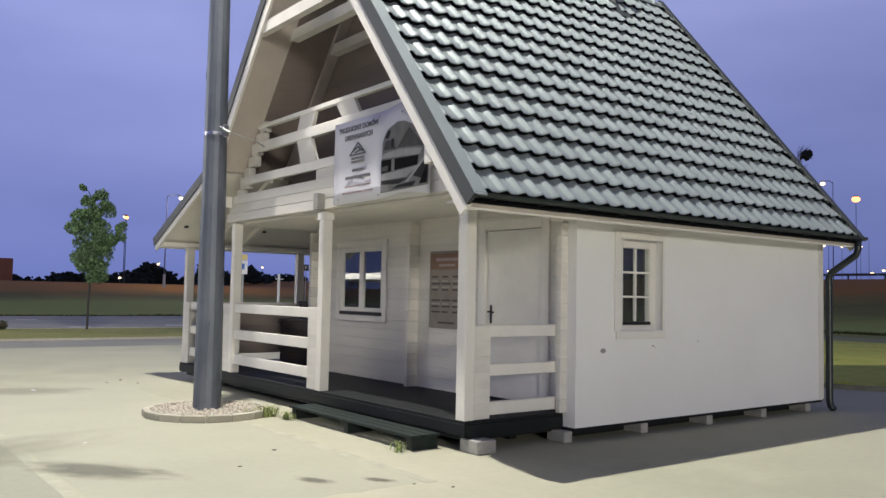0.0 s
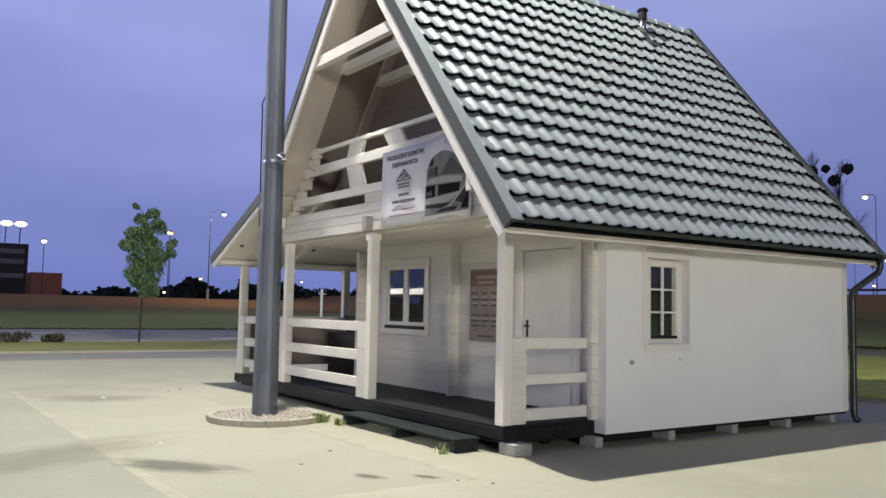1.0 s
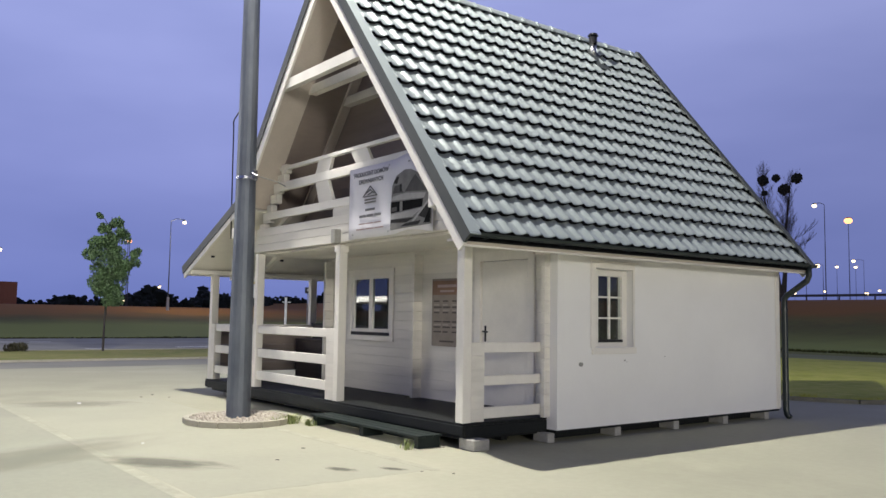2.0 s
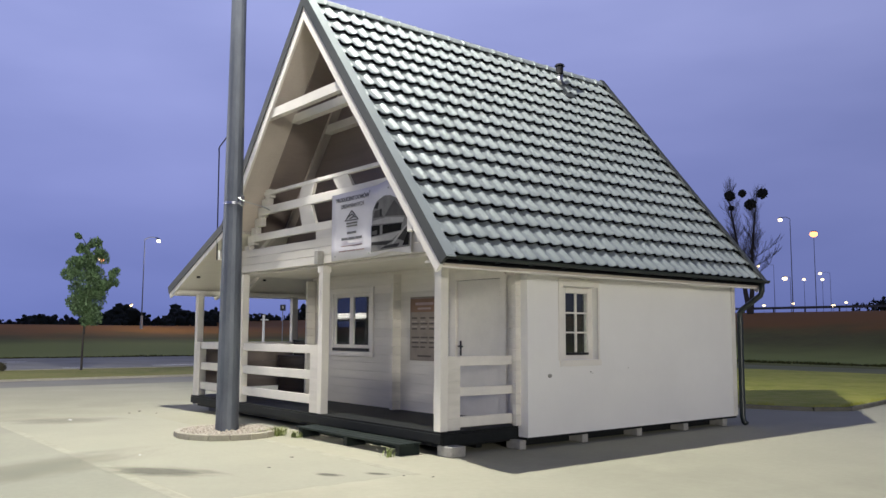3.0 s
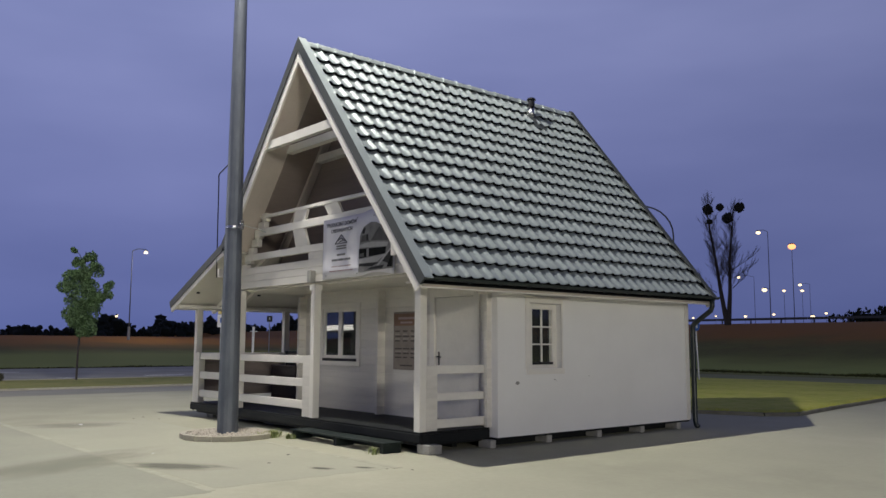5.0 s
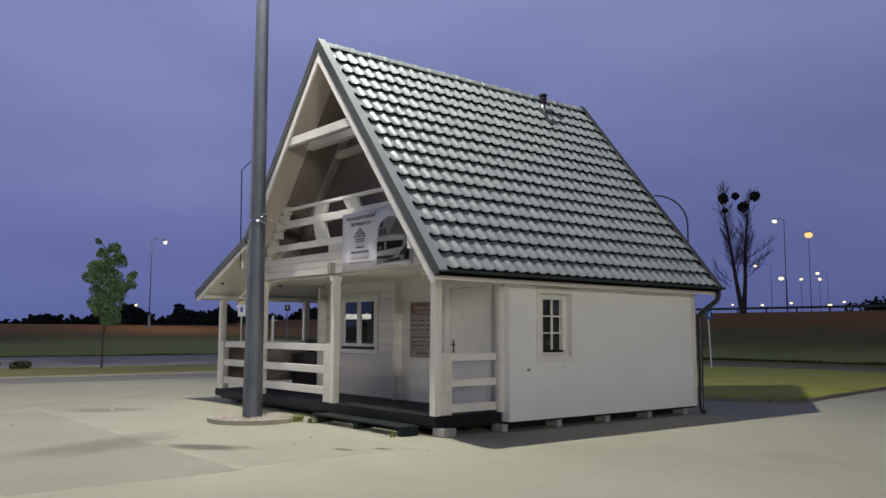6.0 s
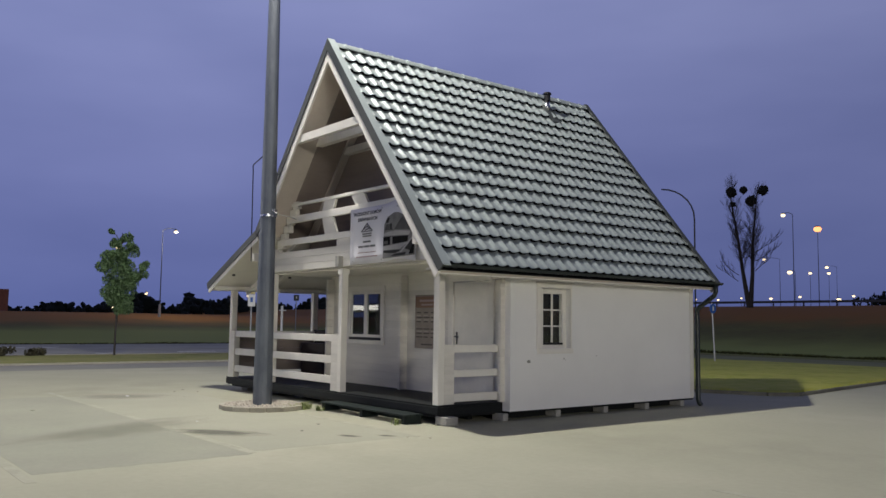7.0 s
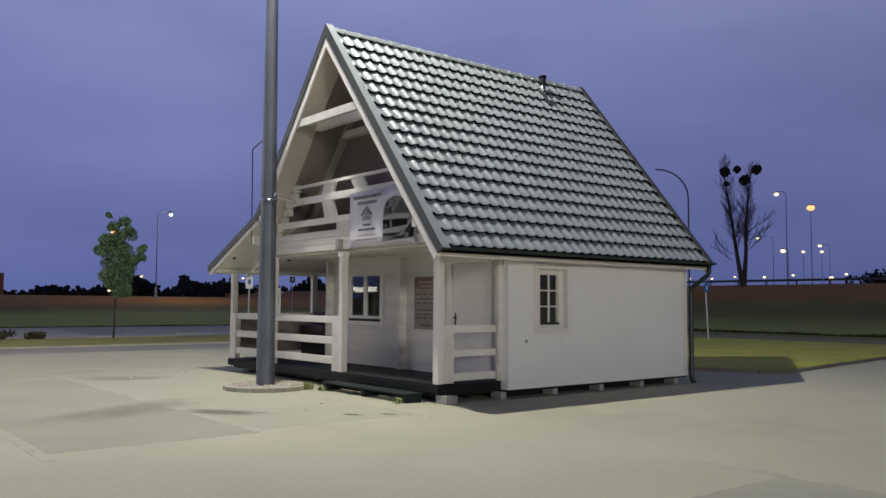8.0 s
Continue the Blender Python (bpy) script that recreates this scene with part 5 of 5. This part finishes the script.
def far_woods():
    """A ragged dark belt of trees on the skyline."""
    rng = random.Random(13)
    seed = fresh()
    bmesh.ops.create_icosphere(seed, subdivisions=1, radius=1.0)
    ball = [v.co.copy() for v in seed.verts]
    tris = [[v.index for v in f.verts] for f in seed.faces]
    seed.free()
    verts, faces = [], []
    for i in range(900):
        ahead = i < 560
        a = math.radians(rng.uniform(80, 181) if ahead else rng.uniform(181, 440))
        d = rng.uniform(150, 185)
        x, y = d * math.cos(a), d * math.sin(a)
        if y > 125 and ahead:
            continue
        h = 0.85 + 3.2 * max(0.0, noise.noise(Vector((a * 22, 0.3, 0)))) + rng.random() * 0.7
        if rng.random() < 0.05:
            h *= 1.5
        # unseen belt behind the viewer, added tall so the panes mirror it dark
        if not ahead:
            h *= 2.2
        z = land(x, y)
        for k in range(8):
            up = rng.random()
            r = h * (0.42 - 0.22 * up) * rng.uniform(0.7, 1.3)
            c = Vector((x + rng.gauss(0, 0.9), y + rng.gauss(0, 0.9), z + h * (0.12 + 0.92 * up)))
            base = len(verts)
            verts += [c + p * r * (1 + rng.gauss(0, 0.32)) for p in ball]
            faces += [[base + q for q in f] for f in tris]
    me = bpy.data.meshes.new("far_woods")
    me.from_pydata(verts, [], faces)
    me.materials.append(WOODS)
    tagged(new("far_woods", me), "dark ragged belt of trees on the skyline", "trees", kind="stuff")


far_woods()
for x, y, s in ((-37.5, 103.5, 2.6), (-34.0, 104.0, 3.0)):
    bm = fresh()
    rg = random.Random(int(s * 10))
    for k in range(40):
        leaf_cloud(bm, (x + rg.gauss(0, 1.3), y + rg.gauss(0, 1.3), land(x, y) + rg.uniform(0.3, s * 0.75)), 0.9, 22, 0.3, rg)
    single("far_shrub", bm, WOODS, "dark bushy tree on the bank", "tree", "trees on the bank")


# ---- far lamps, signs, rail, buildings ----
def street_lamp(head, arm, mat, size, pole_r=0.065):
    """A road lamp: mast, arm and glowing lens. head: place of the lens; arm: the mast's offset from it."""
    hx, hy, hz = head
    ax, ay = arm
    mx, my = hx + ax, hy + ay
    lamp = thing("street_lamp", (mx, my, land(mx, my)), "lit street lamp on a thin mast by the far road", "street lamp", "street lamps along the far road")
    part("mast", rod(fresh(), (mx, my, land(mx, my) - 0.1), (mx, my, hz + 0.1), pole_r, pole_r * 0.55, 8), MAST_FAR, lamp)
    if ax or ay:
        part("arm", tube(fresh(), [(mx, my, hz + 0.1), (mx - ax * 0.4, my - ay * 0.4, hz + 0.35), (hx, hy, hz + 0.3)], pole_r * 0.55, 6), MAST_FAR, lamp)
    bm = fresh()
    bmesh.ops.create_icosphere(bm, subdivisions=2, radius=1.0, matrix=Matrix.Translation(head) @ Matrix.Diagonal((size, size, size * 0.75, 1)))
    part("lens", bm, mat, lamp, smooth=True)
    part("hood", rod(fresh(), (hx, hy, hz + size * 0.6), (hx, hy, hz + size * 0.6 + 0.15), size * 0.9, size * 0.5, 8), MAST_FAR, lamp)
    return lamp


COOL = [((-73.6, 23.6, 10.5), (-0.4, -1.2), 0.34), ((-150.1, 47.2, 6.3), (0, 0), 0.42), ((-45.4, 92.1, 15.9), (0.9, 0.7), 0.50), ((-71.3, 140.6, 11.9), (0.8, 0.5), 0.80),
        ((-86.8, 177.8, 14.1), (0, 0), 0.62), ((-92.6, 197.2, 16.7), (2.0, 1.0), 0.75), ((-92.2, 197.4, 15.2), (0, 0), 0.7), ((-85.3, 155.7, 15.9), (2.6, 1.6), 0.55),
        ((-147.2, 246.9, 11.2), (0, 0), 0.6), ((-119.2, 217.0, 9.8), (0, 0), 0.75), ((-112.4, 220.7, 10.3), (0, 0), 0.7), ((-77.2, 171.4, 7.7), (0, 0), 0.8),
        ((-117.1, 263.1, 11.9), (0, 0), 0.8), ((-148.2, 222.3, 10.0), (0, 0), 0.6), ((-142.5, 226.1, 10.0), (0, 0), 0.6), ((-170.0, 77.7, 7.1), (0, 0), 0.45),
        ((-112.7, 29.9, 11.6), (0, 0), 0.5), ((-101.5, 11.8, 8.6), (0, 0), 0.5), ((-154.0, 48.6, 6.6), (0, 0), 0.4), ((-98.4, 25.3, 2.9), (0, 0), 0.3)]
for head, arm, size in COOL:
    lamp = street_lamp(head, arm, LAMP_COOL, size * 0.6)
    if head[0] == -73.6:
        part("base_sleeve", rod(fresh(), (head[0] + arm[0], head[1] + arm[1], land(-74, 22.4) - 0.1), (head[0] + arm[0], head[1] + arm[1], land(-74, 22.4) + 1.3), 0.15, 0.12, 10), GREY_STEEL, lamp, "pale steel base sleeve")
for head, arm, size in (((-53.3, 116.3, 16.7), (0, 0), 0.85), ((-104.0, 27.5, 10.8), (0, 0), 0.42)):
    street_lamp(head, arm, LAMP_WARM, size * 0.7)


def hooked_mast():
    x, y = -23.5, 41.1
    z = land(x, y)
    mast = thing("hooked_mast", (x, y, z), "thin dark mast with a long curved arm", "mast")
    pts = [(x, y, z - 0.05), (x, y, 6.0), (x, y, 9.0)]
    for k in range(1, 8):
        a = k / 7 * math.pi / 2
        pts.append((x - 2.2 * (1 - math.cos(a)) * 0.82, y - 2.2 * (1 - math.cos(a)) * 0.57, 9.0 + 2.1 * math.sin(a)))
    part("shaft", tube(fresh(), pts, 0.055, 8), MAST_FAR, mast, smooth=True)
    part("foot", rod(fresh(), (x, y, z - 0.05), (x, y, z + 2.4), 0.09, 0.08, 10), GREY_STEEL, mast)


hooked_mast()


def road_sign(x, y, z, height, shape, face, lean=0.0):
    sign = thing("road_sign", (x, y, z), "grey steel post with a %s sign plate" % shape, "road sign", "road signs by the path")
    part("post", rod(fresh(), (x, y, z - 0.02), (x - lean * 0.6, y + lean * 0.3, z + height), 0.035, n=8), GREY_STEEL, sign)
    q = Vector((0.97, -0.05, 0)).normalized() if shape == "round blue" else Vector((0.9, -0.4, 0)).normalized()
    c = Vector((x - lean * 0.6, y + lean * 0.3, z + height - 0.25)) + q * 0.05
    bm = fresh()
    if shape == "round blue":
        rod(bm, c, c + q * 0.02, 0.22, n=24)
    else:
        bar(bm, c - Vector((0, 0, 0.28)), c + Vector((0, 0, 0.22)), 0.30 if face is WHITE_SIGN else 0.46, 0.02, up=tuple(q))
    plate = part("plate", bm, face, sign)
    bm = fresh()
    bar(bm, c + q * 0.025 - Vector((0, 0, 0.1)), c + q * 0.025 + Vector((0, 0, 0.1)), 0.1, 0.004, up=tuple(q))
    part("symbol", bm, BLUE_SIGN if face is WHITE_SIGN else WHITE_SIGN, plate)
    if face is WHITE_SIGN:
        part("top_plate", bar(fresh(), c + Vector((0, 0, 0.24)), c + Vector((0, 0, 0.44)), 0.28, 0.02, up=tuple(q)), YELLOW_SIGN, sign, "pale yellow upper plate")


road_sign(-11.5, 25.1, 0.04, 2.6, "round blue", BLUE_SIGN, 0.3)
road_sign(-21.9, 7.42, 0.03, 2.65, "white and blue", WHITE_SIGN)


def marker_post(x, y, height):
    """A white post with a short cross board at its head."""
    post = thing("marker_post", (x, y, 0.03), "white marker post with a short cross board", "post")
    part("post", box(fresh(), x - 0.04, y - 0.04, 0.02, x + 0.04, y + 0.04, height, 0.01), WHITE_SIGN, post)
    part("cross_board", bar(fresh(), (x + 0.05, y - 0.16, height - 0.19), (x + 0.07, y + 0.16, height - 0.19), 0.03, 0.035), WHITE_SIGN, post)


marker_post(-21.8, 8.8, 2.2)
road_sign(-53.9, 27.0, land(-53.9, 27.0), 3.5, "plain grey", FLASH)


def guard_rail():
    rail = thing("guard_rail", (-40, 73, 4.4), "dark steel guard rail along the raised road", "guard rail")
    for x0 in range(-90, 60, 10):
        part("beam", box(fresh(), x0, 73.0, land(x0, 73) + 0.36, x0 + 9.95, 73.08, land(x0, 73) + 0.60, 0.02), RAIL_FAR, rail)
        for k in range(3):
            x = x0 + 0.5 + k * 3.3
            part("post", box(fresh(), x, 73.1, land(x, 73) - 0.1, x + 0.12, 73.2, land(x, 73) + 0.60), RAIL_FAR, rail)


guard_rail()


def office_block():
    ob = thing("office_block", (-124, 4, land(-124, 4)), "dark office block with pale window bands and lit roof", "building")
    z = land(-124, 4)
    part("wall", box(fresh(), -135, -13, z - 0.5, -121.7, 13.1, 9.4), FAR_DARK, ob)
    part("roof_housing", box(fresh(), -133, -12, 9.4, -123, 9.6, 11.1), FAR_DARK, ob)
    for zz in (4.6, 6.6, 8.0):
        for y0 in (-12, -7.6, -3.2, 1.2, 5.0, 9.0):
            part("window", box(fresh(), -121.72, y0, zz, -121.64, y0 + 3.6, zz + 0.65), FAR_PALE, ob)
    for y in (3.0, 6.6, 10.1, 11.9):
        bm = fresh()
        bmesh.ops.create_icosphere(bm, subdivisions=2, radius=0.55, matrix=Matrix.Translation((-121.2, y, 12.1)) @ Matrix.Diagonal((0.4, 1.5, 0.7, 1)))
        part("roof_light", bm, LAMP_COOL, ob, smooth=True)
        part("light_bracket", rod(fresh(), (-121.9, y, 9.5), (-121.4, y, 12.0), 0.08, n=6), MAST_FAR, ob)


office_block()
cont = thing("container", (-113, 13, land(-113, 13)), "red-brown steel container beside the far road", "container")
part("body", box(fresh(), -116, 12.1, land(-113, 13) - 0.3, -111.4, 15.8, 5.2, 0.05), FAR_BRICK, cont)
for k in range(9):
    part("rib", box(fresh(), -111.4, 12.2 + k * 0.41, land(-113, 13), -111.32, 12.35 + k * 0.41, 5.2), FAR_BRICK, cont)

# the next masts of the car park, out of view behind the viewer
for lx, ly, lz in LOT_LAMPS:
    lm = thing("lot_mast", (lx + 0.8, ly, 0), "grey steel lamp mast of the car park", "lamp post", "masts of the car park")
    part("shaft", rod(fresh(), (lx + 0.8, ly, 0), (lx + 0.8, ly, lz + 0.2), 0.15, 0.07, 12), POLE, lm)
    part("lamp_head", box(fresh(), lx - 0.3, ly - 0.15, lz + 0.1, lx + 0.8, ly + 0.15, lz + 0.2, 0.03), FLASH, lm)


def pavilion():
    """The flat white canopy that shows in the front window's panes."""
    x, y = -17.5, -8.5
    pv = thing("pavilion", (x, y, 0), "flat white canopy with lit fascia, mirrored in the window", "canopy")
    for i in (-1, 1):
        for j in (-1, 1):
            part("post", box(fresh(), x + i * 3.2 - 0.06, y + j * 1.6 - 0.06, 0, x + i * 3.2 + 0.06, y + j * 1.6 + 0.06, 2.0, 0.01), WHITE_TRIM, pv)
    part("canopy", box(fresh(), x - 4.2, y - 2.2, 2.0, x + 4.2, y + 2.2, 2.2, 0.03), WHITE_PANEL, pv)
    part("lit_fascia", box(fresh(), x - 4.1, y + 2.204, 2.01, x + 4.1, y + 2.22, 2.19), LIT_FASCIA, pv, "glowing white fascia")


pavilion()


# ---- roof tiles, last ----
def lay_tiles():
    s = Vector((0.628, 0, -0.778))
    n = Vector((0.778, 0, 0.628))
    pitch, wave = 0.332, 0.2305
    turn = Matrix(((s.x, 0, n.x), (0, 1, 0), (s.z, 0, n.z))).to_4x4()

    def add(bm, m):
        prof = []
        for k in range(11):
            u = k / 10
            h = (0.5 + 0.5 * math.cos(2 * math.pi * (u - 0.30)))
            prof.append((wave * (u * 1.01), 0.037 * h ** 2.2))     # a narrow roll and a flat pan
        rows = []
        for v, lift in ((-0.075, -0.022), (0.0, -0.012), (pitch - 0.014, 0.046), (pitch + 0.005, 0.044), (pitch + 0.007, 0.039)):
            rows.append([bm.verts.new(m @ Vector((v, y, lift + h))) for y, h in prof])
        for a, b in zip(rows, rows[1:]):
            for k in range(10):
                bm.faces.new((a[k], b[k], b[k + 1], a[k + 1]))
        # black strip set back under the lower edge: the step's shade put into colour
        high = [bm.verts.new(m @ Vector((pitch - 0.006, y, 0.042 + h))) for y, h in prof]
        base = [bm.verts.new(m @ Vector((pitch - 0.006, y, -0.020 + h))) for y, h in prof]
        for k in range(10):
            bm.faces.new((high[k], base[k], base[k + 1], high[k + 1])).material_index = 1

    bm = fresh()
    add(bm, Matrix())
    tile = mesh_from(bm, "tile", TILE, True)
    tile.materials.append(UNDERLAY_AND_SHADE)
    if tile.polygons[12].normal.z < 0:
        tile.flip_normals()
    rest = fresh()
    for i in range(16):
        for j in range(30):
            o = Vector((RX, Y0 + 0.125 + j * wave, RZ)) + s * (0.143 + i * pitch) - n * 0.026
            m = Matrix.Translation(o) @ turn
            if j < 18:
                piece("tile", tile, m, SLOPE)
            else:
                add(rest, m)
    ob = part("tile_field", rest, TILE, SLOPE, smooth=True)
    ob.data.materials.append(UNDERLAY_AND_SHADE)
    tagged(ob, kind="stuff")


lay_tiles()
